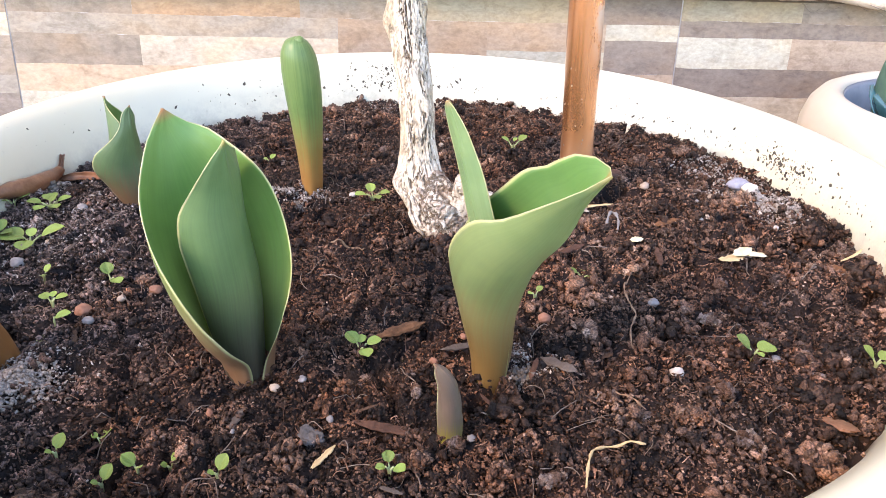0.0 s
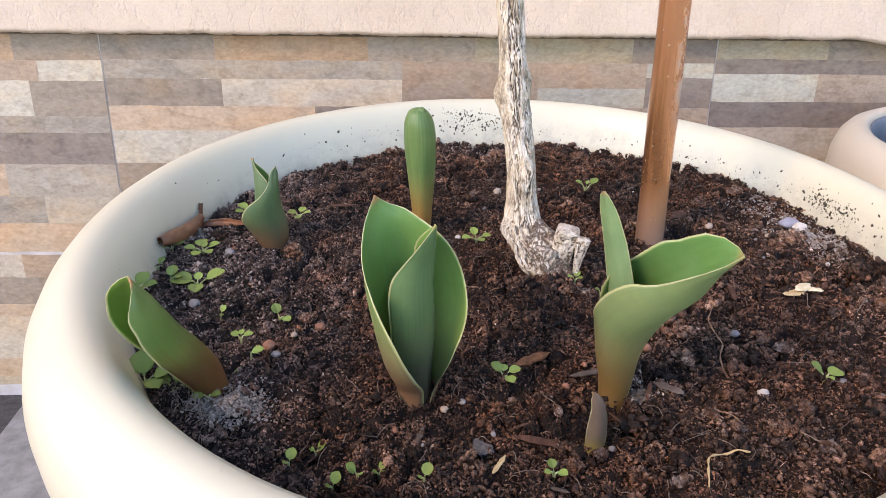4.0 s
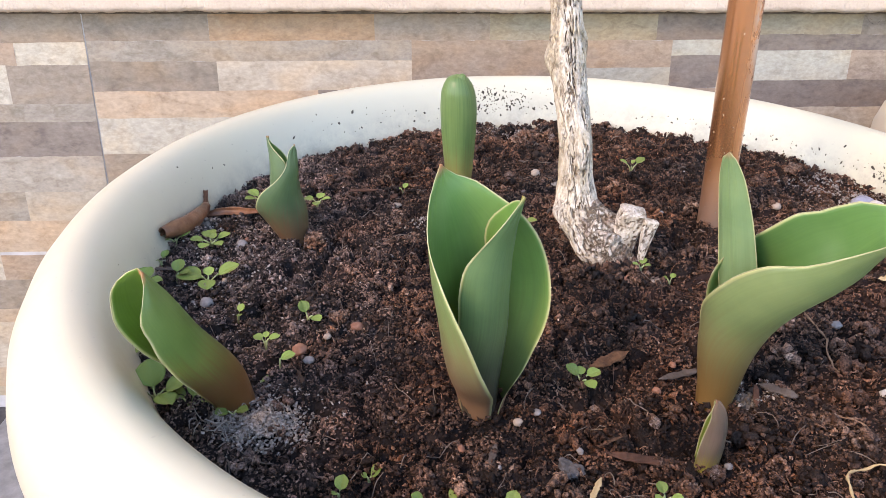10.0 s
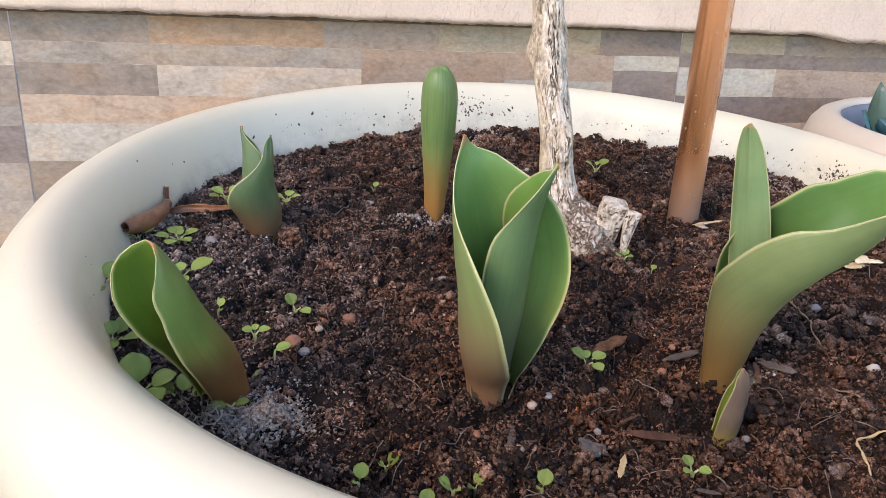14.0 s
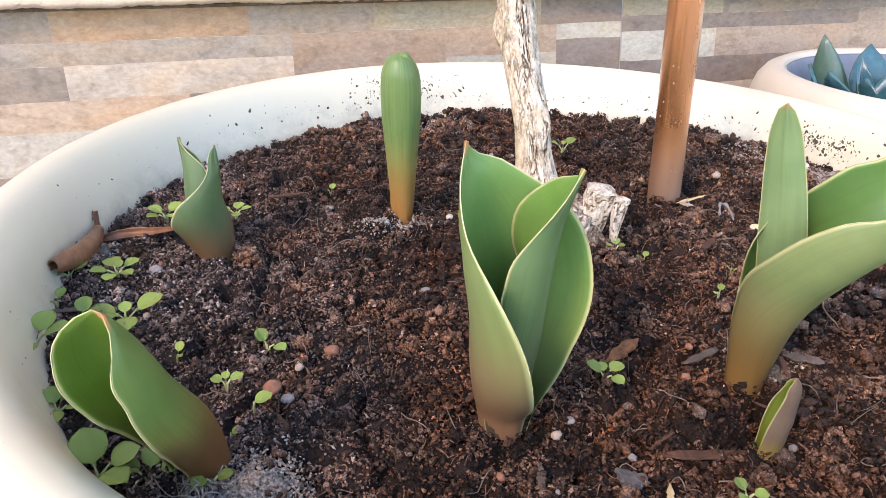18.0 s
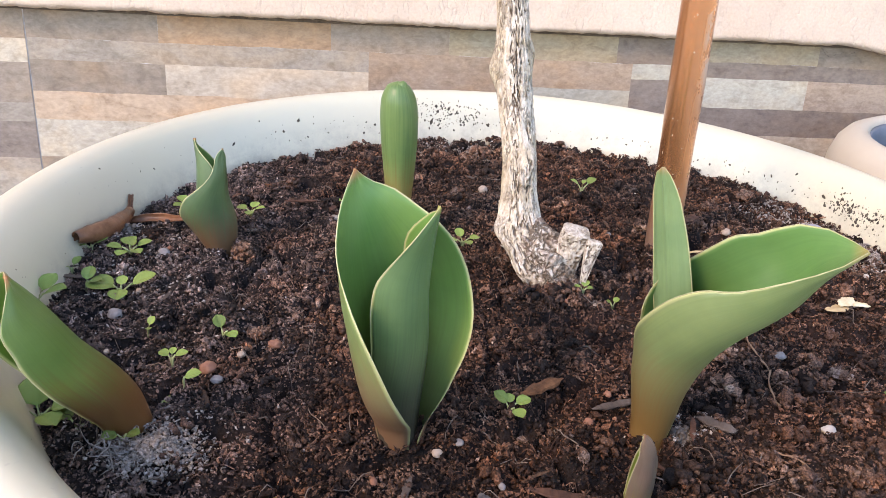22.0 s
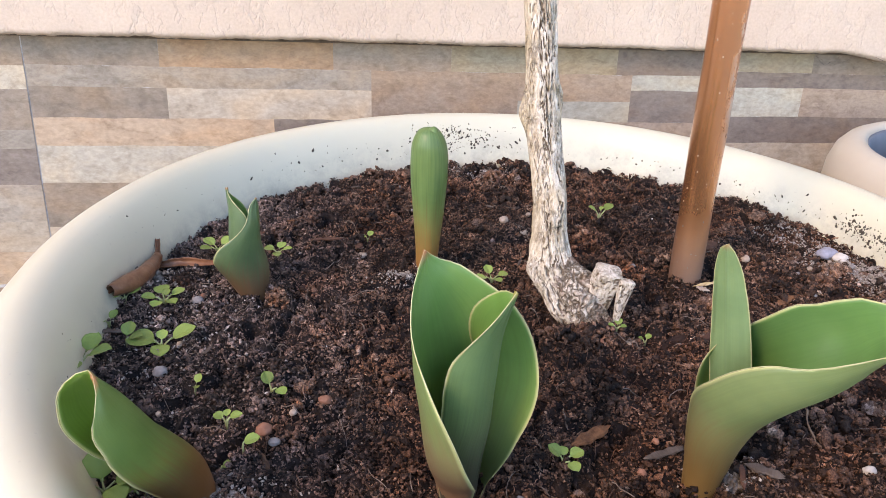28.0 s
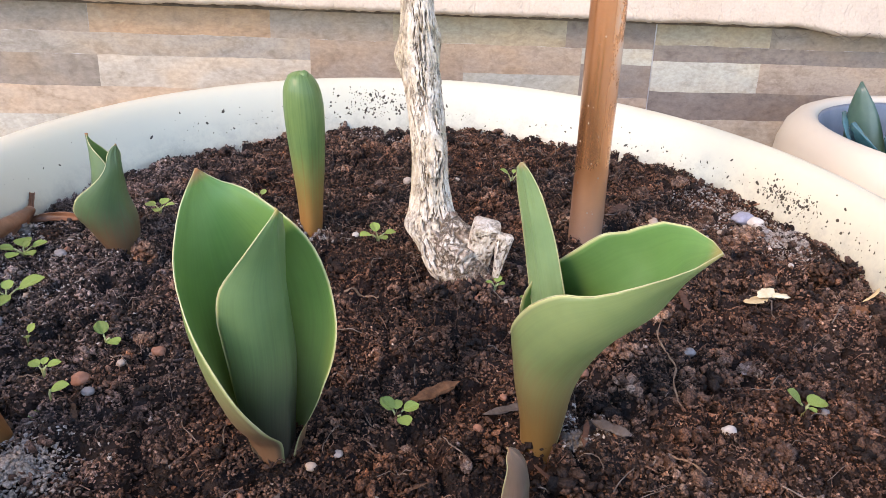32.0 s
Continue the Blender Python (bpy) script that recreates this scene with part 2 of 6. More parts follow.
def plain(name, dark, light, rough=0.7, scale=220.0, stretch=(1, 1, 1), spec=0.3, bump=0.0004, random_amount=0.15, metal=0.0):
    m = Nodes(name, rough, spec, metal)
    vec = m.coords(stretch)
    n = m.noise(scale, 6, 0.65, vec)
    m.colour(m.tint_random(m.ramp(n, [(0.3, dark), (0.7, light)]), random_amount))
    m.bump(n, bump, 0.6)
    return m.mat


def leaf_material(name, inner, outer, base, base_h, soft, tip=(0.42, 0.14, 0.06), margin=(0.52, 0.52, 0.24), streaks=0.06, mid=None):
    """Tulip leaf: UV x runs across (0..1), y along; object z drives the red-brown foot. Inside faces carry a second UV square (x > 1)."""
    m = Nodes(name, 0.42, 0.4)
    uv = m.t.nodes.new("ShaderNodeUVMap")
    sep = m.t.nodes.new("ShaderNodeSeparateXYZ")
    m.link(uv.outputs[0], sep.inputs[0])
    is_in = m.math("GREATER_THAN", sep.outputs[0], 1.5)
    u = m.math("SUBTRACT", sep.outputs[0], m.math("MULTIPLY", is_in, 2.0))
    c = m.mix(is_in, outer, inner)
    streak_v = m.t.nodes.new("ShaderNodeCombineXYZ")
    m.link(m.math("MULTIPLY", u, 60.0), streak_v.inputs[0])
    m.link(m.math("MULTIPLY", sep.outputs[1], 2.5), streak_v.inputs[1])
    streak = m.node("ShaderNodeTexNoise", Scale=1.0, Detail=3.0)
    m.link(streak_v.outputs[0], streak.inputs["Vector"])
    blotch = m.noise(55, 4)
    c = m.mix(1.0, c, m.ramp(streak.outputs["Fac"], [(0.3, (1 - streaks, 1 - 0.85 * streaks, 1 - streaks)), (0.7, (1 + streaks, 1 + 0.85 * streaks, 1 + 0.8 * streaks))]), "MULTIPLY")
    c = m.mix(1.0, c, m.ramp(blotch, [(0.3, (0.82, 0.86, 0.85)), (0.7, (1.14, 1.1, 1.1))]), "MULTIPLY")
    # waxy bloom in soft clouds
    bloom = m.ramp(m.noise(34, 5, 0.6, m.coords((1, 1, 0.5)), 0.6), [(0.42, (0, 0, 0)), (0.70, (0.34,) * 3)])
    c = m.mix(bloom, c, (0.185, 0.275, 0.110))
    tc = m.t.nodes.new("ShaderNodeTexCoord")
    so = m.t.nodes.new("ShaderNodeSeparateXYZ")
    m.link(tc.outputs["Object"], so.inputs[0])
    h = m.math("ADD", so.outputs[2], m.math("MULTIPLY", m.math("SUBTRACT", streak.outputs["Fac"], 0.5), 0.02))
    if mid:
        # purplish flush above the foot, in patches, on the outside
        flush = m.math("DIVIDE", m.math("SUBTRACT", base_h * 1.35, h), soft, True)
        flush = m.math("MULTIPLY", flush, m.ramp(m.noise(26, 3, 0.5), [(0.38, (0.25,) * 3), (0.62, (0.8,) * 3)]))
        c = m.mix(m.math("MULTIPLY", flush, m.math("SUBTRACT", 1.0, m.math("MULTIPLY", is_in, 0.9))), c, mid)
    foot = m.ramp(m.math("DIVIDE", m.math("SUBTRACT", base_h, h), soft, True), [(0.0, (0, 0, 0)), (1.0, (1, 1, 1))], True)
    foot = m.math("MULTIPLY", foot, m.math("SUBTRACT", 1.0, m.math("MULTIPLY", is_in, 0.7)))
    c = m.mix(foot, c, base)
    # pale margin and coloured tip
    d = m.math("ABSOLUTE", m.math("SUBTRACT", u, 0.5))
    c = m.mix(m.math("MULTIPLY", m.math("SUBTRACT", d, 0.480), 60.0, True), c, margin)
    c = m.mix(m.math("MULTIPLY", m.math("SUBTRACT", sep.outputs[1], 0.965), 24.0, True), c, tip)
    m.colour(c)
    m.link(m.ramp(blotch, [(0.3, (0.30,) * 3), (0.7, (0.44,) * 3)]), m.b.inputs["Roughness"])
    m.bump(streak.outputs["Fac"], 0.0003, 0.2)
    tr = m.node("ShaderNodeBsdfTranslucent")
    m.link(m.mix(1.0, c, (1.25, 1.30, 0.55), "MULTIPLY"), tr.inputs["Color"])
    mx = m.node("ShaderNodeMixShader", Fac=0.20)
    m.link(m.b.outputs[0], mx.inputs[1])
    m.link(tr.outputs[0], mx.inputs[2])
    m.link(mx.outputs[0], m.out.inputs[0])
    return m.mat


def bark_material(name="pale_bark", patch=(0.38, 0.30, 0.18), low=0.5, stretch=0.22, flake=0.6):
    """Pale bark split by a net of dark cracks into small raised plates."""
    m = Nodes(name, 0.85, 0.2)
    n = m.noise(300, 6, 0.65, m.coords((1, 1, stretch)), 1.5)
    fine = m.noise(900, 4, 0.6, m.coords((1, 1, 0.4)))
    warp = m.node("ShaderNodeTexNoise", Scale=260.0, Detail=3.0)
    m.link(m.coords((1, 1, 0.6)), warp.inputs["Vector"])
    add = m.node("ShaderNodeVectorMath")
    add.operation = "MULTIPLY_ADD"
    m.link(warp.outputs["Color"], add.inputs[0])
    add.inputs[1].default_value = (0.0075, 0.0075, 0.0075)
    m.link(m.coords((1, 1, stretch)), add.inputs[2])
    cell = m.node("ShaderNodeTexVoronoi", Scale=300.0)
    cell.feature = "DISTANCE_TO_EDGE"
    m.link(add.outputs[0], cell.inputs["Vector"])
    net = m.ramp(cell.outputs["Distance"], [(0.02, (1, 1, 1)), (0.16, (0, 0, 0))])
    net = m.math("MULTIPLY", net, m.ramp(m.noise(130, 4), [(0.45 if flake < 0.7 else 0.36, (0.0,) * 3), (0.62 if flake < 0.7 else 0.5, (1, 1, 1))]))
    at = m.t.nodes.new("ShaderNodeAttribute")
    at.attribute_name = "groove"
    c = m.ramp(n, [(0.32, (0.34, 0.255, 0.170)), (0.45, (0.53, 0.440, 0.330)), (0.60, (0.70, 0.615, 0.500))])
    c = m.mix(m.ramp(m.noise(60 if low > 0.45 else 160, 5), [(low, (0, 0, 0)), (low + 0.2, (0.8, 0.8, 0.8))]), c, patch)
    crack = m.math("MAXIMUM", m.ramp(at.outputs["Fac"], [(0.25, (0, 0, 0)), (0.75, (0.96,) * 3)]), m.math("MULTIPLY", net, flake))
    skin = m.t.nodes.new("ShaderNodeAttribute")
    skin.attribute_name = "skin"
    c = m.mix(m.math("MULTIPLY", skin.outputs["Fac"], m.ramp(m.noise(70, 4), [(0.35, (0.5,) * 3), (0.6, (1, 1, 1))])), c, (0.40, 0.315, 0.195))
    c = m.mix(crack, c, (0.180, 0.130, 0.088))
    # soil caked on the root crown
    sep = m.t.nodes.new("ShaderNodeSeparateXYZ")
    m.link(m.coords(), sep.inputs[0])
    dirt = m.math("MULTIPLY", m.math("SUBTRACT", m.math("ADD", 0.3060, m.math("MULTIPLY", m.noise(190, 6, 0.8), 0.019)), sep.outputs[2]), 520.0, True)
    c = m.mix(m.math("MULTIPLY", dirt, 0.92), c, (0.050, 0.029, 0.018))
    c = m.mix(1.0, c, m.ramp(fine, [(0.3, (0.78, 0.78, 0.78)), (0.7, (1.15, 1.15, 1.15))]), "MULTIPLY")
    m.colour(c)
    m.bump(m.math("SUBTRACT", m.math("ADD", m.math("MULTIPLY", n, 0.6), m.math("MULTIPLY", fine, 0.3)), crack), 0.0012 if flake < 0.7 else 0.0020, 0.9)
    return m.mat


def copper_material():
    m = Nodes("weathered_copper", 0.3, 0.5, 0.9)
    n = m.noise(34, 5, 0.55, m.coords((1, 1, 0.07)))
    c = m.ramp(n, [(0.3, (0.41, 0.170, 0.068)), (0.5, (0.49, 0.215, 0.090)), (0.72, (0.56, 0.270, 0.125))])
    tc = m.t.nodes.new("ShaderNodeTexCoord")
    sep = m.t.nodes.new("ShaderNodeSeparateXYZ")
    m.link(tc.outputs["Object"], sep.inputs[0])
    # lime crust down one flank and a dull grey foot
    patch = m.noise(120, 6, 0.75, m.coords((1, 1, 0.5)))
    flank = m.math("MULTIPLY", m.math("SUBTRACT", sep.outputs[0], 0.0008), 260.0, True)
    high = m.math("MULTIPLY", m.math("SUBTRACT", sep.outputs[2], 0.075), 30.0, True)
    crust = m.math("MULTIPLY", m.math("MULTIPLY", flank, high), m.ramp(patch, [(0.47, (0, 0, 0)), (0.56, (0.85, 0.85, 0.85))]))
    foot = m.math("MULTIPLY", m.math("SUBTRACT", 0.040, m.math("SUBTRACT", sep.outputs[2], m.math("MULTIPLY", patch, 0.02))), 28.0, True)
    c = m.mix(m.math("MULTIPLY", foot, 0.75), c, (0.20, 0.150, 0.120))
    c = m.mix(crust, c, (0.40, 0.35, 0.29))
    m.colour(c)
    dull = m.math("MAXIMUM", crust, m.math("MULTIPLY", foot, 0.7))
    m.link(m.math("SUBTRACT", 0.82, m.math("MULTIPLY", dull, 0.7), True), m.b.inputs["Metallic"])
    m.link(m.math("ADD", m.ramp(n, [(0.3, (0.20,) * 3), (0.7, (0.30,) * 3)]), m.math("MULTIPLY", dull, 0.40)), m.b.inputs["Roughness"])
    m.b.inputs["Coat Weight"].default_value = 0.65
    m.b.inputs["Coat Roughness"].default_value = 0.10
    m.bump(m.math("ADD", m.math("MULTIPLY", patch, 0.25), crust), 0.0005, 0.35)
    return m.mat


POT2 = pot2_material()
GROUT, PLASTER, POT, SOIL, CRUMB, BARK, COPPER = grout_material(), plaster_material(), pot_material(), soil_material(), soil_material(True), bark_material(), copper_material()
LEAF = leaf_material("tulip_leaf", (0.150, 0.295, 0.076), (0.178, 0.262, 0.084), (0.262, 0.148, 0.078), 0.066, 0.060, mid=(0.190, 0.178, 0.104))
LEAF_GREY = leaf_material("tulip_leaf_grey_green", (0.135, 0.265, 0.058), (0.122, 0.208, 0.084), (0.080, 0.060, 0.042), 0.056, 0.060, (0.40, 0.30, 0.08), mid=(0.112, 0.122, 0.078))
LEAF_SMALL = leaf_material("tulip_leaf_small", (0.105, 0.205, 0.050), (0.095, 0.155, 0.066), (0.20, 0.112, 0.056), 0.024, 0.024, mid=(0.125, 0.120, 0.075))
LEAF_PALE = leaf_material("tulip_leaf_pale", (0.120, 0.255, 0.070), (0.185, 0.245, 0.094), (0.225, 0.128, 0.040), 0.056, 0.050, (0.40, 0.30, 0.10), mid=(0.185, 0.175, 0.100))
LEAF_SAGE = leaf_material("tulip_leaf_sage", (0.150, 0.280, 0.090), (0.200, 0.300, 0.135), (0.190, 0.135, 0.045), 0.030, 0.030, (0.34, 0.20, 0.09), streaks=0.05)
LEAF_DARK = leaf_material("tulip_leaf_dark", (0.100, 0.190, 0.024), (0.130, 0.205, 0.050), (0.215, 0.098, 0.034), 0.050, 0.036)
LEAF_AMBER = leaf_material("tulip_leaf_amber", (0.09, 0.18, 0.045), (0.135, 0.215, 0.072), (0.36, 0.175, 0.050), 0.050, 0.046, (0.16, 0.22, 0.07), streaks=0.20)
LEAF_PURPLE = leaf_material("tulip_leaf_purple", (0.26, 0.36, 0.06), (0.20, 0.135, 0.10), (0.26, 0.22, 0.035), 0.014, 0.012, (0.30, 0.15, 0.09), (0.42, 0.40, 0.16))
SEEDLING = plain("seedling_green", (0.120, 0.195, 0.036), (0.245, 0.315, 0.072), 0.5, 160, spec=0.35, bump=0.0002, random_amount=0.3)
SEEDLING_STEM = plain("seedling_stem", (0.26, 0.32, 0.12), (0.40, 0.42, 0.22), 0.6, 300)
PEBBLE = {
    "white": plain("white_pebble", (0.42, 0.37, 0.31), (0.62, 0.57, 0.50), 0.6),
    "red": plain("red_pebble", (0.20, 0.085, 0.050), (0.32, 0.16, 0.10), 0.75),
    "blue": plain("grey_blue_pebble", (0.20, 0.20, 0.24), (0.34, 0.335, 0.38), 0.55),
    "grey": plain("grey_pebble", (0.14, 0.125, 0.115), (0.28, 0.255, 0.235), 0.8),
    "tan": plain("tan_pebble", (0.28, 0.21, 0.15), (0.44, 0.35, 0.27), 0.8),
}
CLOD = {
    "dark": plain("dark_clod", (0.018, 0.014, 0.012), (0.060, 0.046, 0.038), 0.95, 350, bump=0.0016),
    "brown": plain("brown_clod", (0.045, 0.025, 0.015), (0.13, 0.070, 0.040), 0.95, 350, bump=0.0016),
    "ash": plain("ashen_clod", (0.035, 0.028, 0.022), (0.23, 0.190, 0.155), 0.95, 300, bump=0.0014),
    "stone": plain("grey_chunk", (0.060, 0.053, 0.048), (0.135, 0.120, 0.110), 0.9, 350, bump=0.0012),
    "orange": plain("orange_clod", (0.065, 0.028, 0.012), (0.23, 0.100, 0.042), 0.95, 350, bump=0.0016),
}
CRUST = plain("mineral_crust", (0.055, 0.042, 0.033), (0.56, 0.485, 0.415), 0.9, 900, bump=0.0008)
WOOD = plain("weathered_wood", (0.045, 0.033, 0.026), (0.13, 0.100, 0.078), 0.85, 300, (1, 0.2, 1), bump=0.0008)
STRAW = plain("dry_straw", (0.40, 0.27, 0.12), (0.66, 0.50, 0.27), 0.7, 300, (0.3, 1, 1))
BARKCHIP = plain("red_bark_chip", (0.035, 0.017, 0.011), (0.12, 0.055, 0.032), 0.85, 260, (1, 0.3, 1), bump=0.0008)
ROOT = plain("pale_root", (0.15, 0.085, 0.050), (0.30, 0.19, 0.115), 0.8, 300)
PALE_FIBRE = plain("pale_rootlet", (0.17, 0.145, 0.12), (0.36, 0.32, 0.275), 0.85, 300)
FIBRE = plain("root_fibre", (0.08, 0.055, 0.040), (0.24, 0.19, 0.15), 0.85, 300)
DEADLEAF = plain("dead_leaf", (0.105, 0.042, 0.020), (0.25, 0.115, 0.058), 0.34, 120, bump=0.0006)
ROOTLING = plain("white_flower_chip", (0.50, 0.40, 0.22), (0.72, 0.64, 0.44), 0.7)
AGAVE = plain("teal_leaf", (0.016, 0.070, 0.080), (0.050, 0.140, 0.155), 0.22, 60, spec=0.7)
AGAVE_TIP = plain("green_leaf_tip", (0.030, 0.078, 0.060), (0.070, 0.125, 0.080), 0.3, 60, spec=0.6)
PAVE_GREY = plain("grey_paver", (0.15, 0.145, 0.135), (0.27, 0.26, 0.245), 0.85, 60, bump=0.001)
PAVE_RED = plain("terracotta_paver", (0.15, 0.085, 0.068), (0.26, 0.155, 0.125), 0.85, 60, bump=0.001)


def yard_material():
    """Dark mortar under paving bricks, unseen pale ground around them to bounce light."""
    m = Nodes("yard", 0.9, 0.2)
    tc = m.t.nodes.new("ShaderNodeTexCoord")
    sep = m.t.nodes.new("ShaderNodeSeparateXYZ")
    m.link(tc.outputs["Object"], sep.inputs[0])
    far = m.math("MAXIMUM", m.math("ABSOLUTE", m.math("ADD", sep.outputs[0], 0.42)), m.math("MULTIPLY", m.math("ABSOLUTE", m.math("SUBTRACT", sep.outputs[1], 58.75)), 1.17))
    # added pale surround: lightens what the copper pipe and pot pick up
    pale = m.ramp(m.noise(7, 6, 0.65), [(0.3, (0.30, 0.275, 0.24)), (0.7, (0.42, 0.39, 0.345))])
    dark = m.ramp(m.noise(120, 5, 0.6), [(0.3, (0.045, 0.042, 0.040)), (0.7, (0.09, 0.085, 0.080))])
    m.colour(m.mix(m.math("GREATER_THAN", far, 1.02), dark, pale))
    m.bump(m.noise(90, 5), 0.001, 0.5)
    return m.mat


YARD = yard_material()
SPECK = plain("dirt_speck", (0.035, 0.028, 0.022), (0.10, 0.085, 0.065), 0.95, 300)


# ---- mesh helpers ----
def hash01(ix, iy, iz, seed):
    h = (ix.astype(np.int64) * 374761393 + iy.astype(np.int64) * 668265263 + iz.astype(np.int64) * 2147483647 + seed * 974711) & 0xFFFFFFFF
    h = ((h ^ (h >> 13)) * 1274126177) & 0xFFFFFFFF
    h = ((h ^ (h >> 16)) * 2246822519) & 0xFFFFFFFF
    return ((h ^ (h >> 15)) & 0xFFFFFF) / float(0xFFFFFF)


def vnoise(x, y, z=0.0, seed=1):
    """Value noise in 0..1 on arrays."""
    x, y, z = np.broadcast_arrays(np.asarray(x, float), np.asarray(y, float), np.asarray(z, float))
    ix, iy, iz = np.floor(x), np.floor(y), np.floor(z)
    fx, fy, fz = x - ix, y - iy, z - iz
    fx, fy, fz = (q * q * (3 - 2 * q) for q in (fx, fy, fz))
    tot = 0
    for dx in (0, 1):
        for dy in (0, 1):
            for dz in (0, 1):
                w = (fx if dx else 1 - fx) * (fy if dy else 1 - fy) * (fz if dz else 1 - fz)
                tot = tot + w * hash01(ix + dx, iy + dy, iz + dz, seed)
    return tot


def fbm(x, y, z=0.0, octaves=4, seed=1, gain=0.5):
    tot, amp, norm = 0, 1.0, 0.0
    for o in range(octaves):
        tot = tot + amp * (vnoise(np.asarray(x) * 2 ** o, np.asarray(y) * 2 ** o, np.asarray(z) * 2 ** o, seed + o) - 0.5)
        norm += amp
        amp *= gain
    return tot / norm * 2


def np_mesh(name, verts, faces, smooth=True):
    """A mesh from arrays; faces is an (n, 3) or (n, 4) array."""
    me = bpy.data.meshes.new(name)
    verts, faces = np.asarray(verts, np.float32), np.asarray(faces, np.int32)
    k = faces.shape[1]
    me.vertices.add(len(verts))
    me.vertices.foreach_set("co", verts.ravel())
    me.loops.add(faces.size)
    me.loops.foreach_set("vertex_index", faces.ravel())
    me.polygons.add(len(faces))
    me.polygons.foreach_set("loop_start", np.arange(0, faces.size, k, dtype=np.int32))
    me.polygons.foreach_set("use_smooth", np.full(len(faces), smooth))
    me.update(calc_edges=True)
    return me


def bm_mesh(name, bm, smooth=False):
    me = bpy.data.meshes.new(name)
    for f in bm.faces:
        f.smooth = smooth
    bm.to_mesh(me)
    bm.free()
    return me


def part(name, me, material, parent=None, label="", at=None):
    """Links a mesh as one object, under a thing or part when one is given."""
    ob = new(name, me)
    if material and not me.materials:
        me.materials.append(material)
    if parent is not None:
        ob.parent = parent
    if at is not None:
        ob.matrix_basis = at
    if label:
        ob["label"] = label
    return ob


def thing(name, label, category, at=None, group="", kind=""):
    ob = new(name)
    ob.empty_display_size = 0.01
    if at is not None:
        ob.matrix_basis = at
    return tagged(ob, label, category, group, kind)


def grid_faces(nu, nv, wrap=False):
    """Quads of a grid with nv rows of nu points (row-major)."""
    cols = nu if wrap else nu - 1
    i, j = np.meshgrid(np.arange(cols), np.arange(nv - 1))
    i, j = i.ravel(), j.ravel()
    k = (i + 1) % nu
    return np.stack([j * nu + i, j * nu + k, (j + 1) * nu + k, (j + 1) * nu + i], 1)


def smooth_keys(keys, n):
    """Catmull-Rom through rows of numbers; the first column is the parameter."""
    keys = np.array(keys, float)
    t = np.linspace(keys[0, 0], keys[-1, 0], n)
    out = np.empty((n, keys.shape[1] - 1))
    m = np.gradient(keys[:, 1:], keys[:, 0], axis=0)
    for a, tt in enumerate(t):
        k = min(max(np.searchsorted(keys[:, 0], tt) - 1, 0), len(keys) - 2)
        h = keys[k + 1, 0] - keys[k, 0]
        s = (tt - keys[k, 0]) / h
        out[a] = ((2 * s**3 - 3 * s**2 + 1) * keys[k, 1:] + (s**3 - 2 * s**2 + s) * h * m[k]
                  + (-2 * s**3 + 3 * s**2) * keys[k + 1, 1:] + (s**3 - s**2) * h * m[k + 1])
    return t, out


def box_mesh(name, sx, sy, sz, bevel=0.002, segs=1):
    bm = bmesh.new()
    bmesh.ops.create_cube(bm, size=1.0)
    bmesh.ops.scale(bm, vec=(sx, sy, sz), verts=bm.verts)
    if bevel:
        bmesh.ops.bevel(bm, geom=bm.edges[:], offset=bevel, segments=segs, affect="EDGES")
    return bm_mesh(name, bm)


def lathe(name, profile, seg=128, wob=0.0, seed=3):
    """Turns a profile of (radius, height) rows about z."""
    profile = np.array(profile, float)
    a = np.linspace(0, 2 * np.pi, seg, endpoint=False)
    r, z = profile[:, :1], profile[:, 1:]
    rr = r + wob * fbm(np.cos(a)[None] * 2 + 5, np.sin(a)[None] * 2 + 5, z * 12, 3, seed) * (r > 0.01)
    v = np.stack([rr * np.cos(a), rr * np.sin(a), np.broadcast_to(z, rr.shape)], -1).reshape(-1, 3)
    return np_mesh(name, v, grid_faces(seg, len(profile), True))


ICO_BM = bmesh.new()
bmesh.ops.create_icosphere(ICO_BM, subdivisions=1, radius=1.0)
ICO_V = np.array([v.co[:] for v in ICO_BM.verts])
ICO_F = np.array([[v.index for v in f.verts] for f in ICO_BM.faces])
ICO_BM.free()


def rock_mesh(name, size, seed, flat=0.7, rough=0.25, subdiv=3, angular=0.0):
    bm = bmesh.new()
    bmesh.ops.create_icosphere(bm, subdivisions=subdiv, radius=1.0)
    rng = random.Random(seed)
    s = Vector((1.0, rng.uniform(0.65, 0.95), flat * rng.uniform(0.8, 1.1))) * size
    cuts = [(Vector((rng.uniform(-1, 1), rng.uniform(-1, 1), rng.uniform(-0.6, 1))).normalized(), rng.uniform(0.55, 0.85)) for _ in range(7)] if angular else []
    for v in bm.verts:
        p = v.co.copy()
        for n, d in cuts:
            q = p.dot(n)
            if q > d:
                p -= n * (q - d) * angular
        f = 1 + rough * noise.fractal(p * 1.7 + Vector((seed * 3.1, 0, 0)), 0.8, 2.0, 4)
        v.co = Vector((p.x * s.x * f, p.y * s.y * f, p.z * s.z * f))
    return bm_mesh(name, bm, not angular)


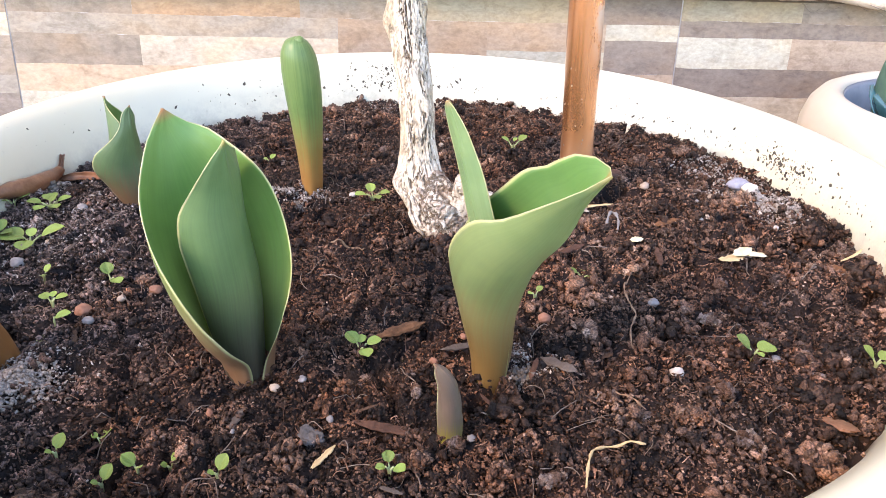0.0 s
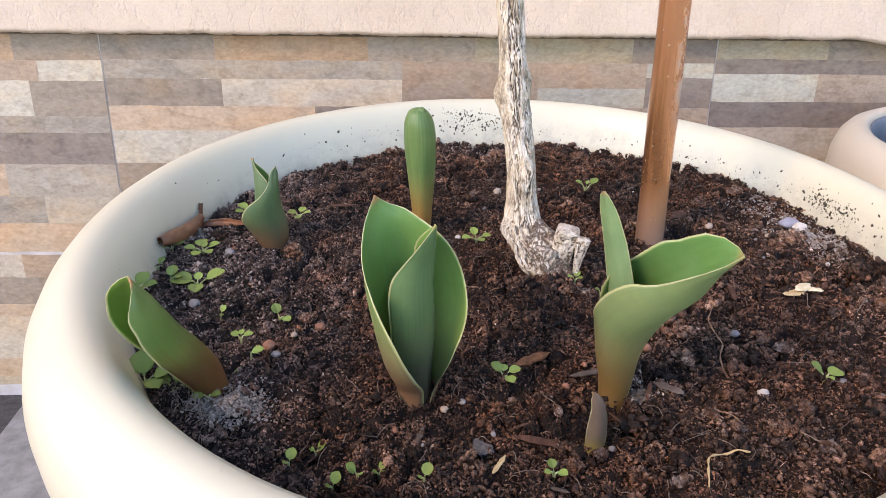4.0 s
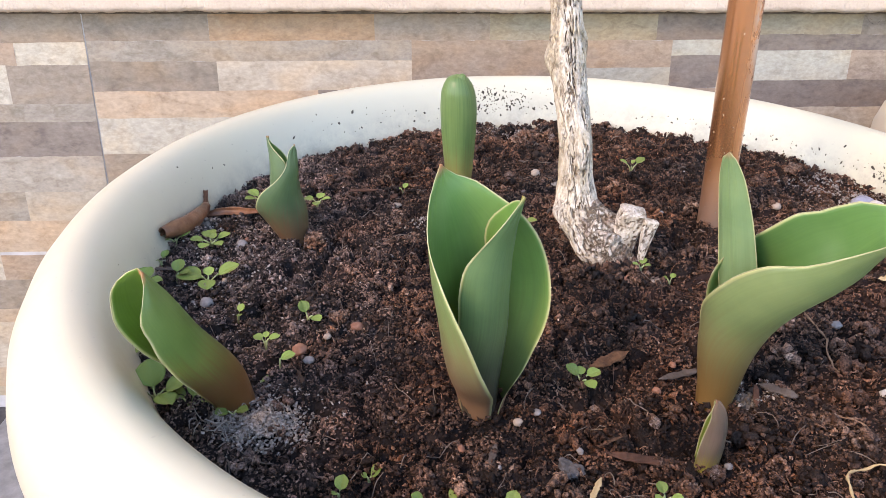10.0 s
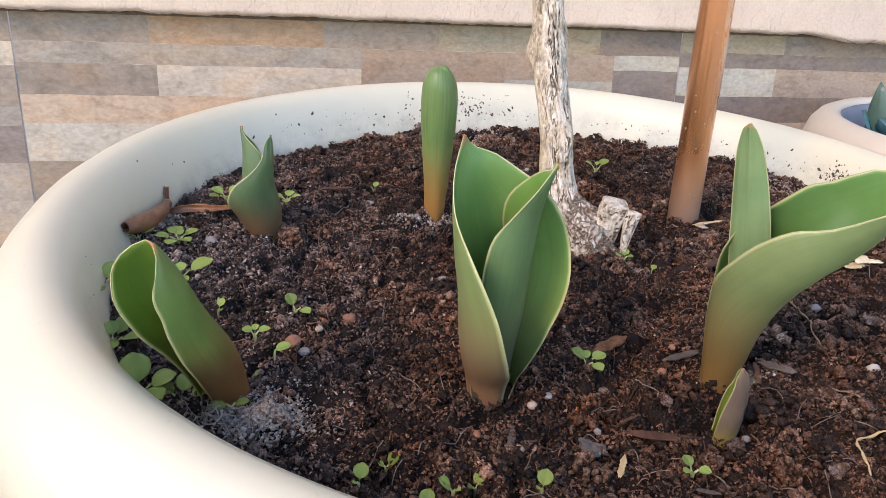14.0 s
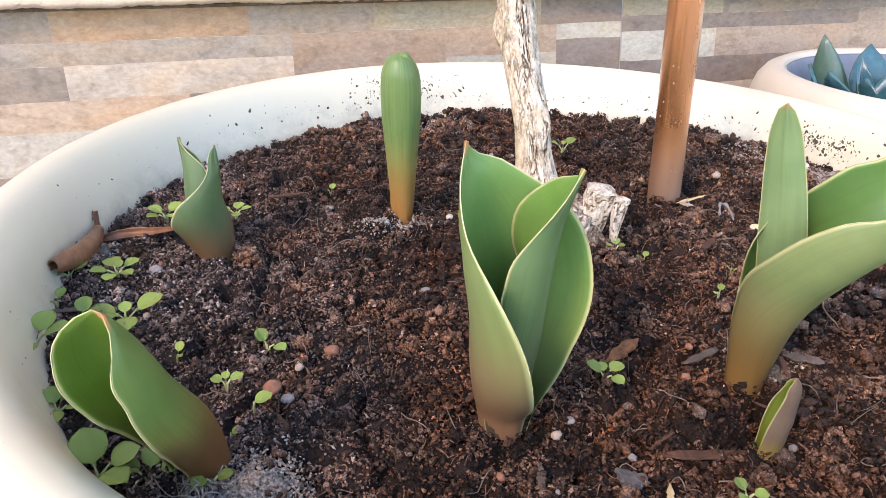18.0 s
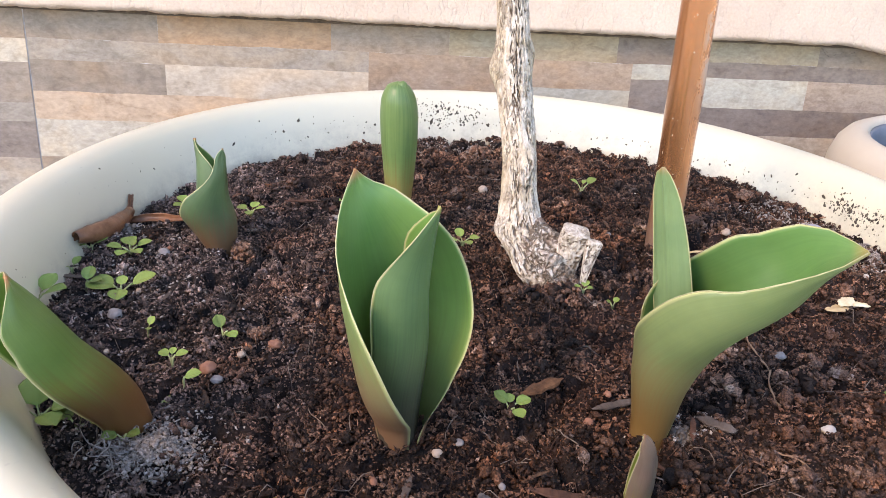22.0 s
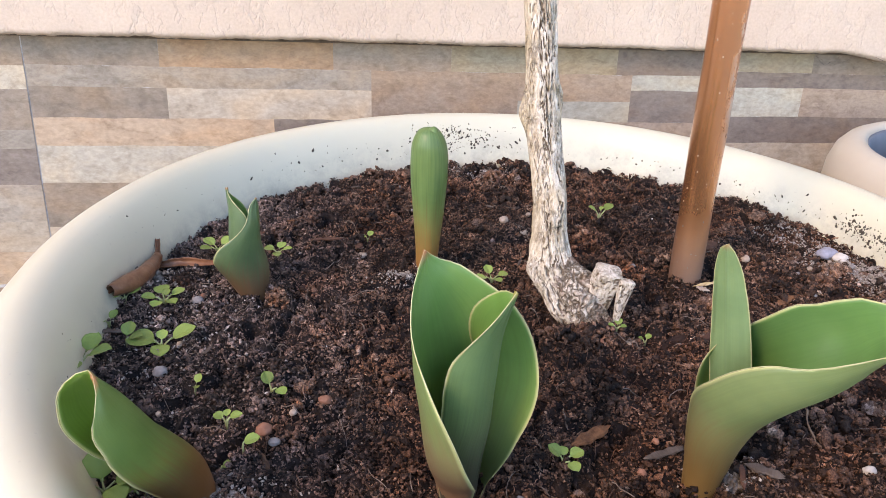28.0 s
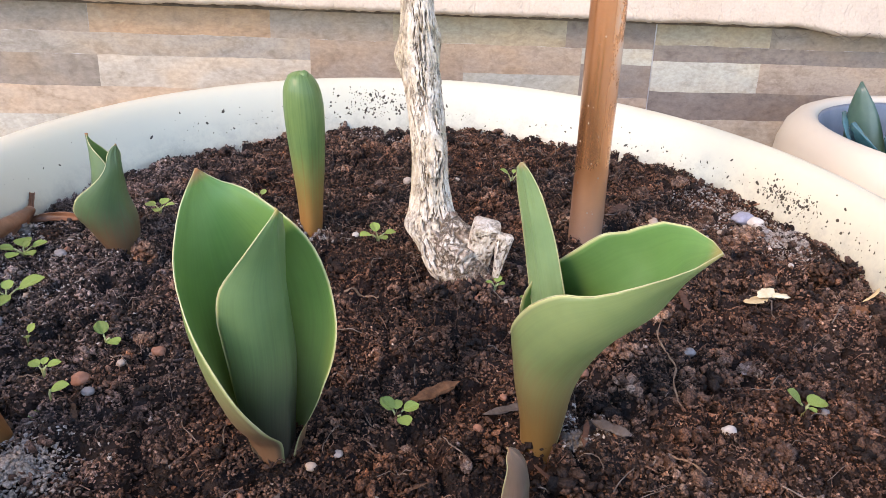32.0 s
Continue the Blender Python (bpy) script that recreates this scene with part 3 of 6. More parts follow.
def tube_mesh(name, pts, radii, seg=8, closed_ends=True):
    """A tube along points, with a radius at each."""
    pts = [Vector(p) for p in pts]
    n = len(pts)
    vs = []
    for i, p in enumerate(pts):
        t = (pts[min(i + 1, n - 1)] - pts[max(i - 1, 0)]).normalized()
        s = t.cross(Vector((0, 0.2, 1)) if abs(t.z) < 0.9 else Vector((0, 1, 0))).normalized()
        u = s.cross(t)
        for k in range(seg):
            a = 2 * math.pi * k / seg
            vs.append(p + (s * math.cos(a) + u * math.sin(a)) * radii[i])
    bm = bmesh.new()
    bv = [bm.verts.new(v) for v in vs]
    for i in range(n - 1):
        for k in range(seg):
            bm.faces.new((bv[i * seg + k], bv[i * seg + (k + 1) % seg], bv[(i + 1) * seg + (k + 1) % seg], bv[(i + 1) * seg + k]))
    if closed_ends:
        bm.faces.new(bv[:seg][::-1])
        bm.faces.new(bv[-seg:])
    return bm_mesh(name, bm, True)


def leaf_mesh(name, keys, nu=17, nv=36, thick=0.0007):
    """A cupped leaf. keys rows: (v, x, y, z of the midrib, outward azimuth, radius of the cup, wrap to one side, wrap to the other), degrees."""
    t, k = smooth_keys(keys, nv)
    c = k[:, :3]
    tan = np.gradient(c, axis=0)
    tan /= np.linalg.norm(tan, axis=1)[:, None]
    az = np.radians(k[:, 3])
    n = np.stack([np.cos(az), np.sin(az), 0 * az], 1)
    n -= tan * (n * tan).sum(1)[:, None]
    n /= np.linalg.norm(n, axis=1)[:, None]
    s = np.cross(tan, n)
    r = np.maximum(k[:, 4], 1e-4)
    u = np.linspace(-1, 1, nu)
    ang = np.where(u[None] < 0, u[None] * np.radians(np.maximum(k[:, 5:6], 0.3)), u[None] * np.radians(np.maximum(k[:, 6:7], 0.3)))
    ca, sa = np.cos(ang)[..., None], np.sin(ang)[..., None]
    rad = n[:, None] * ca + s[:, None] * sa
    base = c[:, None] - r[:, None, None] * n[:, None]
    edge_thin = (1 - 0.75 * np.abs(u) ** 6)[None, :, None]
    crease = 0.0006 * np.exp(-(u / 0.07) ** 2)[None, :, None]
    wave = 0.0005 * fbm(u[None] * 2.2 + 7, t[:, None] * 4, 0, 2, 11)[..., None]
    p_out = base + rad * (r[:, None, None] + crease * 0.6 + wave)
    p_in = base + rad * (r[:, None, None] - thick * edge_thin + wave)
    v = np.concatenate([p_out.reshape(-1, 3), p_in.reshape(-1, 3)])
    fo = grid_faces(nu, nv)
    fi = grid_faces(nu, nv)[:, ::-1] + nu * nv
    rim = []
    ring = [j * nu for j in range(nv)] + [(nv - 1) * nu + i for i in range(1, nu)] + [j * nu + nu - 1 for j in range(nv - 2, -1, -1)]
    for a, b in zip(ring[:-1], ring[1:]):
        rim.append((a, b, b + nu * nv, a + nu * nv))
    faces = np.concatenate([fo, fi, np.array(rim)])
    me = np_mesh(name, v, faces)
    uu, vv = np.meshgrid((u + 1) / 2, t)
    uvs = np.concatenate([np.stack([uu.ravel(), vv.ravel()], 1), np.stack([uu.ravel() + 2, vv.ravel()], 1)])
    lay = me.uv_layers.new(name="UVMap")
    idx = np.empty(len(me.loops), np.int32)
    me.loops.foreach_get("vertex_index", idx)
    lay.data.foreach_set("uv", uvs[idx].astype(np.float32).ravel())
    return me


# ---- ground and paving ----
PX, PY = 0.003, 0.298            # the planter's axis
TIP_X, TIP_Y, RAISE = -0.0005, 0.0231, 0.0058      # the bowl stands a little askew: its rim rises towards the wall
bm = bmesh.new()
bmesh.ops.create_grid(bm, x_segments=2, y_segments=2, size=60)
ground = part("ground", bm_mesh("ground", bm), YARD, at=pose(0, -59.0, -0.012))
tagged(ground, "dark mortar bed under the paving bricks, with unseen pale ground added to bounce light", "ground", kind="structure")
pavement = thing("pavement", "grey and terracotta paving bricks with dark joints", "pavement", kind="structure")
PAVER = [box_mesh("paver_a", 0.0995, 0.205, 0.03, 0.003, 2), box_mesh("paver_b", 0.0995, 0.205, 0.03, 0.003, 2)]
PAVER[0].materials.append(PAVE_GREY)
PAVER[1].materials.append(PAVE_RED)
for i in range(-9, 10):
    for j in range(-7, 2):
        x, y = -0.426 + 0.106 * i, 0.494 + 0.2115 * j + (0.105 if i % 2 else 0.0)
        if y < 0.60 - 0.1:
            part("paver", PAVER[i % 2], None, pavement, at=pose(x, y, -0.015 + 0.0008 * math.sin(i * 7.1 + j * 3.3), 0.3 * math.sin(i * 3.7 + j), 0.3 * math.sin(i + 2.9 * j)))

# ---- house wall: battered plinth clad with stone-pattern tiles, plaster above ----
LEANBACK = 7.57
WALL = pose(0, 0.6009, 0, -LEANBACK)      # local x along the wall, local z up its face, local -y towards the garden
wall_plinth = part("wall_plinth", box_mesh("wall_plinth", 6.0, 0.25, 0.62, 0.0), GROUT, at=WALL @ pose(0, 0.1273, 0.29))
tagged(wall_plinth, "house plinth clad with strip-stone pattern tiles in beige, grey and peach", "wall", kind="structure")
TILE_X = (-1.5445, -0.9485, -0.3525, 0.2435, 0.8395, 1.4355)
# rows of (bottom, top, strips of (left, right, tone)), heights up the face, per tile
# top rows: olive is cream stone with the lip's shade in its tone
ROWS_MID = [
    (0.3522, 0.392, [(-0.3525, -0.245, "taupe"), (-0.245, -0.099, "orange"), (-0.099, 0.005, "taupe"), (0.005, 0.160, "olive"), (0.160, 0.2435, "slate")]),
    (0.3345, 0.3522, [(-0.3525, -0.066, "grey")]),
    (0.3085, 0.3345, [(-0.3525, -0.241, "taupe"), (-0.241, -0.066, "pale")]),
    (0.3105, 0.3522, [(-0.066, 0.068, "pink")]),
    (0.3274, 0.3522, [(0.068, 0.176, "pink")]),
    (0.3382, 0.3522, [(0.176, 0.2435, "sage")]),
    (0.3085, 0.3274, [(0.068, 0.176, "sage")]),
    (0.3085, 0.3382, [(0.176, 0.2435, "slate")]),
    (0.2845, 0.3085, [(-0.3525, -0.152, "peach"), (-0.152, 0.05, "slate"), (0.05, 0.2435, "pink")]),
    (0.2515, 0.2845, [(-0.3525, -0.17, "mint"), (-0.17, 0.05, "grey"), (0.05, 0.2435, "pale")]),
    (0.2115, 0.2515, [(-0.3525, -0.20, "taupe"), (-0.20, 0.0, "peach"), (0.0, 0.2435, "grey")]),
    (0.1865, 0.2115, [(-0.3525, -0.1, "pale"), (-0.1, 0.2435, "taupe")]),
    (0.1575, 0.1865, [(-0.3525, 0.0, "peach"), (0.0, 0.2435, "slate")]),
]
ROWS_LEFT = [
    (0.3508, 0.392, [(-0.9485, -0.70, "cream"), (-0.70, -0.434, "orange"), (-0.434, -0.3525, "taupe")]),
    (0.3315, 0.3508, [(-0.9485, -0.60, "grey"), (-0.60, -0.414, "pink"), (-0.414, -0.3525, "mint")]),
    (0.2978, 0.3315, [(-0.9485, -0.62, "taupe"), (-0.62, -0.424, "mint"), (-0.424, -0.3525, "taupe")]),
    (0.2814, 0.2978, [(-0.9485, -0.55, "peach"), (-0.55, -0.3525, "grey")]),
    (0.2498, 0.2814, [(-0.9485, -0.65, "pale"), (-0.65, -0.3525, "slate")]),
    (0.2167, 0.2498, [(-0.9485, -0.462, "peach"), (-0.462, -0.3525, "grey")]),
    (0.1885, 0.2167, [(-0.9485, -0.70, "taupe"), (-0.70, -0.429, "grey"), (-0.429, -0.3525, "pale")]),
    (0.1575, 0.1885, [(-0.9485, -0.58, "grey"), (-0.58, -0.3525, "peach")]),
]
# upper rows here are toned darker for the weaker light on this tile
ROWS_RIGHT = [
    (0.3567, 0.392, [(0.2435, 0.356, "olive"), (0.356, 0.475, "taupe"), (0.475, 0.8395, "slate")]),
    (0.3423, 0.3567, [(0.2435, 0.526, "slate"), (0.526, 0.8395, "taupe")]),
    (0.3152, 0.3423, [(0.2435, 0.350, "sage"), (0.350, 0.62, "pink"), (0.62, 0.8395, "grey")]),
    (0.2898, 0.3152, [(0.2435, 0.56, "slate"), (0.56, 0.8395, "pink")]),
    (0.2621, 0.2898, [(0.2435, 0.47, "pale"), (0.47, 0.8395, "mint")]),
    (0.2235, 0.2621, [(0.2435, 0.55, "pale"), (0.55, 0.8395, "taupe")]),
    (0.1885, 0.2235, [(0.2435, 0.45, "taupe"), (0.45, 0.8395, "grey")]),
    (0.1575, 0.1885, [(0.2435, 0.8395, "peach")]),
]
ROWS_LOW = [
    (0.1292, 0.1545, [(-0.9485, -0.463, "pale"), (-0.463, -0.3525, "pink")]),
    (0.0984, 0.1292, [(-0.9485, -0.62, "grey"), (-0.62, -0.3525, "taupe")]),
    (0.0842, 0.0984, [(-0.9485, -0.50, "cream"), (-0.50, -0.3525, "peach")]),
    (0.0338, 0.0842, [(-0.9485, -0.58, "peach"), (-0.58, -0.3525, "pale")]),
    (0.0125, 0.0338, [(-0.9485, -0.3525, "peach")]),
    (0.002, 0.0125, [(-0.9485, -0.3525, "cream")]),
]


def strip_mesh(x0, x1, z0, z1, seed):
    """One strip of the stone pattern: a thin slab whose long edges wander a little, shared with the strips above and below."""
    n = max(4, int((x1 - x0) / 0.010))
    x = np.linspace(x0, x1, n)
    cx, cz = (x0 + x1) / 2, (z0 + z1) / 2
    edge = lambda z: z + 0.0011 * fbm(x * 70, round(z * 2000) * 1.37, 0, 3, 5)
    bot, top = edge(z0), edge(z1)
    rows = [(0.0, 0.0), (-0.0016, 0.0), (-0.0016, 0.0), (-0.0016, 0.25), (-0.0016, 0.5), (-0.0016, 0.75), (-0.0016, 1.0), (-0.0016, 1.0), (0.0, 1.0)]
    proud = 0.00012 * math.sin(seed * 5.1)
    v = []
    for y, f in rows:
        z = bot + (top - bot) * f
        v.append(np.stack([x - cx, (y - proud) * (y < 0) + 0.0005 * fbm(x * 45, z * 45, seed, 3, 4) * (0 < f < 1), z - cz], 1))
    return np_mesh("strip_stone", np.concatenate(v), np.concatenate([grid_faces(n, len(rows))[k * (n - 1):(k + 1) * (n - 1)] for k in (0, 2, 3, 4, 5, 7)]), True)


count = 0
LAYOUT = [(ROWS_MID, 0.0), (ROWS_LEFT, 0.0), (ROWS_RIGHT, 0.0), (ROWS_LOW, 0.0), (ROWS_LOW, 0.596), (ROWS_LOW, 1.192), (ROWS_MID, -1.192), (ROWS_MID, 1.192)]
for rows, shift in LAYOUT:
    for z0, z1, strips in rows:
        for x0, x1, tone in strips:
            count += 1
            ends = [round(e + shift, 4) for e in (x0, x1)]
            gap = [0.0005 if any(abs(e - t) < 0.001 for t in TILE_X) else 0.0 for e in ends]
            a, b = ends[0] + gap[0], ends[1] - gap[1]
            part("strip_stone", strip_mesh(a, b, z0, z1, count), STONE[tone], wall_plinth,
                 at=(WALL @ pose(0, 0.1273, 0.29)).inverted() @ WALL @ pose((a + b) / 2, 0.0032, (z0 + z1) / 2))

# dark strip painted where the plaster lip shades the tile tops
lip_shade_mat = plain("lip_shade_brown", (0.070, 0.054, 0.040), (0.150, 0.120, 0.095), 0.95, 200)
part("mortar_joint", box_mesh("mortar_joint", 3.2, 0.004, 0.0030, 0.0006), lip_shade_mat, wall_plinth, "dark strip painted in for the shade under the plaster edge",
     at=(WALL @ pose(0, 0.1273, 0.29)).inverted() @ WALL @ pose(0, 0.0022, 0.3762))
# plaster: rough scratch coat with a ragged drip edge, standing proud of the tiles
PLW, PLH = 760, 120
px = np.concatenate([np.linspace(-3.0, -0.75, 20), np.linspace(-0.74, 0.84, PLW), np.linspace(0.86, 3.0, 20)])
pz = np.concatenate([np.linspace(0.0, 0.20, PLH), np.linspace(0.22, 2.6, 14)])
gx, gz = np.meshgrid(px, pz)
ragged = 0.0009 * fbm(px * 55, 0, 0, 4, 21) + 0.0007 * fbm(px * 240, 5, 0, 2, 23) + 0.0012 * fbm(px * 9, 3, 0, 2, 22)
ragged = ragged - 0.007 * np.clip((px - 0.37) / 0.05, 0, 1) * np.clip((0.62 - px) / 0.1, 0, 1)
gz2 = gz + ragged[None] * np.clip(1 - gz / 0.03, 0, 1)
near = ((gx > -0.76) & (gx < 0.86) & (gz < 0.21)).astype(float)
relief = 0.0008 * fbm(gx * 60, gz * 60, 0, 3, 33)
roll = -0.004 * (1 - np.clip(gz / 0.0035, 0, 1)) ** 2
gy = -0.0190 + relief * near - roll
front = np.stack([gx, gy, gz2], -1).reshape(-1, 3)
nxp = len(px)
back = np.stack([px, np.full(nxp, 0.02), 0.002 + ragged * 0.5], 1)
pv = np.concatenate([back, front])
plaster = part("wall_plaster", np_mesh("wall_plaster", pv, grid_faces(nxp, len(pz) + 1)), PLASTER, at=WALL @ pose(0, 0, 0.3766))
tagged(plaster, "rough pink-cream plaster wall with a ragged lower edge", "wall", kind="structure")
core = part("wall_core", box_mesh("wall_core", 6.0, 0.22, 2.4, 0.0), PLASTER, at=WALL @ pose(0, 0.135, 1.6))
tagged(core, "plastered house wall behind the planters", "wall", kind="structure")
tufts = thing("cobweb", "wispy grey cobweb threads hanging from the plaster edge", "cobweb", at=WALL @ pose(0.42, -0.022, 0.372))
rng = random.Random(5)
for i in range(9):
    x0, ln = rng.uniform(-0.08, 0.09), rng.uniform(0.015, 0.05)
    part("thread", tube_mesh("thread", [(x0 + ln * s / 5, 0.001 * math.sin(s + i), 0.002 - 0.010 * math.sin(s / 5 * math.pi) * rng.uniform(0.4, 1)) for s in range(6)], [0.00022] * 6, 4), FIBRE, tufts)

# ---- the planter ----
planter = part("planter", lathe("planter", [
    (0.0, 0.0), (0.110, 0.0), (0.116, 0.004), (0.124, 0.030), (0.143, 0.085), (0.164, 0.135), (0.1838, 0.180), (0.2020, 0.212), (0.2163, 0.236), (0.2278, 0.258),
    (0.2359, 0.278), (0.2397, 0.294), (0.2399, 0.306), (0.2370, 0.3170), (0.2320, 0.3255), (0.2262, 0.3318), (0.2205, 0.3355), (0.2155, 0.3368), (0.2110, 0.3357), (0.2073, 0.3325),
    (0.2045, 0.3280), (0.2020, 0.3220), (0.1994, 0.3130), (0.1960, 0.3000), (0.1900, 0.2700), (0.1800, 0.24), (0.0, 0.235)], 224, 0.0012), POT, at=pose(PX, PY, 0))
for v in planter.data.vertices:
    v.co.z += (RAISE + TIP_X * v.co.x + TIP_Y * v.co.y) * min(1.0, v.co.z / 0.28)
tagged(planter, "large round cream planter bowl with a rolled rim, earth-stained inside", "planter")


INNER = np.array([v.co for v in planter.data.vertices if 0.193 < math.hypot(v.co.x, v.co.y) < 0.211 and v.co.z > 0.29])
INNER_A = np.arctan2(INNER[:, 1], INNER[:, 0])


def wall_r(a, z):
    """Inside radius of the planter in a direction, at a height over the ground."""
    near = np.abs(np.angle(np.exp(1j * (INNER_A - a)))) < 0.0145
    col = INNER[near][np.argsort(INNER[near][:, 2])]
    return float(np.interp(z, col[:, 2], np.hypot(col[:, 0], col[:, 1])))


rng = random.Random(12)
sv, sf = [], []
CLUSTERS = [(94, 4.5, 0.3245, 0.0048, 210), (15.5, 1.3, 0.3200, 0.0024, 70), (10.5, 1.8, 0.3190, 0.0030, 95), (13, 5.0, 0.3215, 0.0040, 50), (88, 14, 0.317, 0.0022, 70), (30, 22, 0.317, 0.002, 60), (70, 50, 0.320, 0.005, 30), (-1, 6, 0.320, 0.004, 34), (118, 12, 0.318, 0.004, 30), (150, 22, 0.322, 0.006, 10), (-165, 14, 0.315, 0.004, 12)]
for mid_a, sd_a, mid_z, sd_z, num in CLUSTERS:
    for _ in range(num):
        a, z = radians(rng.gauss(mid_a, sd_a)), rng.gauss(mid_z, sd_z)
        if not 0.308 < z < 0.3325:
            continue
        z += RAISE + 0.203 * (TIP_X * math.cos(a) + TIP_Y * math.sin(a))
        r = wall_r(a, z) - 0.0001
        s = (0.00020 + 0.0006 * rng.random() ** 3) * (0.6 if mid_a > 140 or mid_a < -100 else 1.0)
        c = np.array([r * math.cos(a), r * math.sin(a), z])
        q = ICO_V * np.array([s * 0.35, s * rng.uniform(0.5, 1.5), s * rng.uniform(0.7, 2.8)]) * (1 + 0.3 * np.sin(ICO_V * 7 + a * 50))
        tilt = rng.uniform(-0.9, 0.9)
        q = q @ np.array([[1, 0, 0], [0, math.cos(tilt), -math.sin(tilt)], [0, math.sin(tilt), math.cos(tilt)]]).T
        rot = np.array([[math.cos(a), -math.sin(a), 0], [math.sin(a), math.cos(a), 0], [0, 0, 1]])
        sf.append(ICO_F + len(ICO_V) * len(sv))
        sv.append(q @ rot.T + c)
specks = part("dirt_specks", np_mesh("dirt_specks", np.concatenate(sv), np.concatenate(sf)), SPECK, planter, "dark specks of earth on the inner rim")
specks["kind"] = "stuff"


# ---- soil ----
def soil_z(x, y):
    """Height of the soil over the ground, lumps included."""
    x, y = np.asarray(x, float), np.asarray(y, float)
    dx, dy = x - PX, y - PY
    z = 0.3100 + 0.0262 * dx + 0.0441 * dy
    z = z - 0.0050 * np.clip((dy + 0.35 * dx) / 0.14, 0, 1) * np.clip((np.hypot(dx, dy) - 0.13) / 0.07, 0, 1)
    z = z + 0.0032 * fbm(x * 34, y * 34, 0, 3, 41) + 0.0036 * fbm(x * 120, y * 120, 0, 3, 47, 0.6)
    z = z + 0.0036 - 0.0085 * np.clip(1 - np.abs(fbm(x * 80 + 5, y * 80, 0, 2, 49)) / 0.26, 0, 1) * np.clip(0.5 + 2 * fbm(x * 40, y * 40, 0, 2, 52), 0, 1)
    for mx, my, h, w in MOUNDS:
        z = z + h * np.exp(-((x - mx) ** 2 + (y - my) ** 2) / w ** 2)
    return z


MOUNDS = [(0.0120, 0.2780, 0.0040, 0.013), (-0.055, 0.327, 0.003, 0.016), (-0.128, 0.318, 0.003, 0.014), (0.037, 0.183, 0.0035, 0.010), (-0.150, 0.180, 0.004, 0.016),
          (0.165, 0.240, 0.003, 0.02), (-0.098, 0.262, -0.003, 0.012), (0.02, 0.15, 0.002, 0.02)]
NS = 300
lin = np.linspace(-0.2015, 0.2015, NS)
gx, gy = np.meshgrid(lin, lin)
rr = np.hypot(gx, gy)
k = np.minimum(1, 0.2008 / np.maximum(rr, 1e-6))
gx, gy = gx * k, gy * k
hz = soil_z(gx + PX, gy + PY) - 0.0014 + 0.0012 * fbm(gx * 420, gy * 420, 0, 2, 61)
quads = grid_faces(NS, NS)
cent = rr.ravel()[quads].min(1)
quads = quads[cent < 0.2008]
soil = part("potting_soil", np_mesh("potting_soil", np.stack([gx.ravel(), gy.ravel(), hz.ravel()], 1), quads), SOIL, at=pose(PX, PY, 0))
tagged(soil, "dark brown crumbly potting soil filling the planter", "soil", kind="stuff")


SHRED_V = np.array([(-0.85, 0.1, 0), (0.85, -0.1, 0.05), (-0.25, 0.62, 0.05), (0.25, 0.05, 0.55), (0.2, -0.64, 0), (-0.1, 0, -0.5)], float)
SHRED_F = np.array([(0, 3, 2), (0, 4, 3), (0, 5, 4), (0, 2, 5), (1, 2, 3), (1, 3, 4), (1, 4, 5), (1, 5, 2)])


def shreds(name, x, y, z, size, tone, seed):
    """Flat angular flakes and splinters of peat lying about, as one mesh with a tone per flake."""
    g = np.random.default_rng(seed)
    n = len(x)
    v = SHRED_V[None] * g.uniform(0.6, 1.4, (n, 6, 3)) * size[:, None, None] * np.stack([g.uniform(0.75, 1.0, n) + 0.9 * g.random(n) ** 3, g.uniform(0.8, 1.7, n), g.uniform(0.8, 1.7, n)], 1)[:, None]
    a, b, c = g.uniform(0, 2 * np.pi, n), g.normal(0, 0.5, n), g.normal(0, 0.6, n)
    y1, z1 = v[..., 1] * np.cos(c)[:, None] - v[..., 2] * np.sin(c)[:, None], v[..., 1] * np.sin(c)[:, None] + v[..., 2] * np.cos(c)[:, None]
    x1, z2 = v[..., 0] * np.cos(b)[:, None] - z1 * np.sin(b)[:, None], v[..., 0] * np.sin(b)[:, None] + z1 * np.cos(b)[:, None]
    v = np.stack([x1 * np.cos(a)[:, None] - y1 * np.sin(a)[:, None] + (x - PX)[:, None], x1 * np.sin(a)[:, None] + y1 * np.cos(a)[:, None] + (y - PY)[:, None], z2 + z[:, None]], -1)
    f = SHRED_F[None] + (np.arange(n) * 6)[:, None, None]
    me = np_mesh(name, v.reshape(-1, 3), f.reshape(-1, 3), False)
    at = me.attributes.new("tone", "FLOAT", "POINT")
    at.data.foreach_set("value", np.repeat(np.clip(tone, 0, 1), 6).astype(np.float32))
    return me


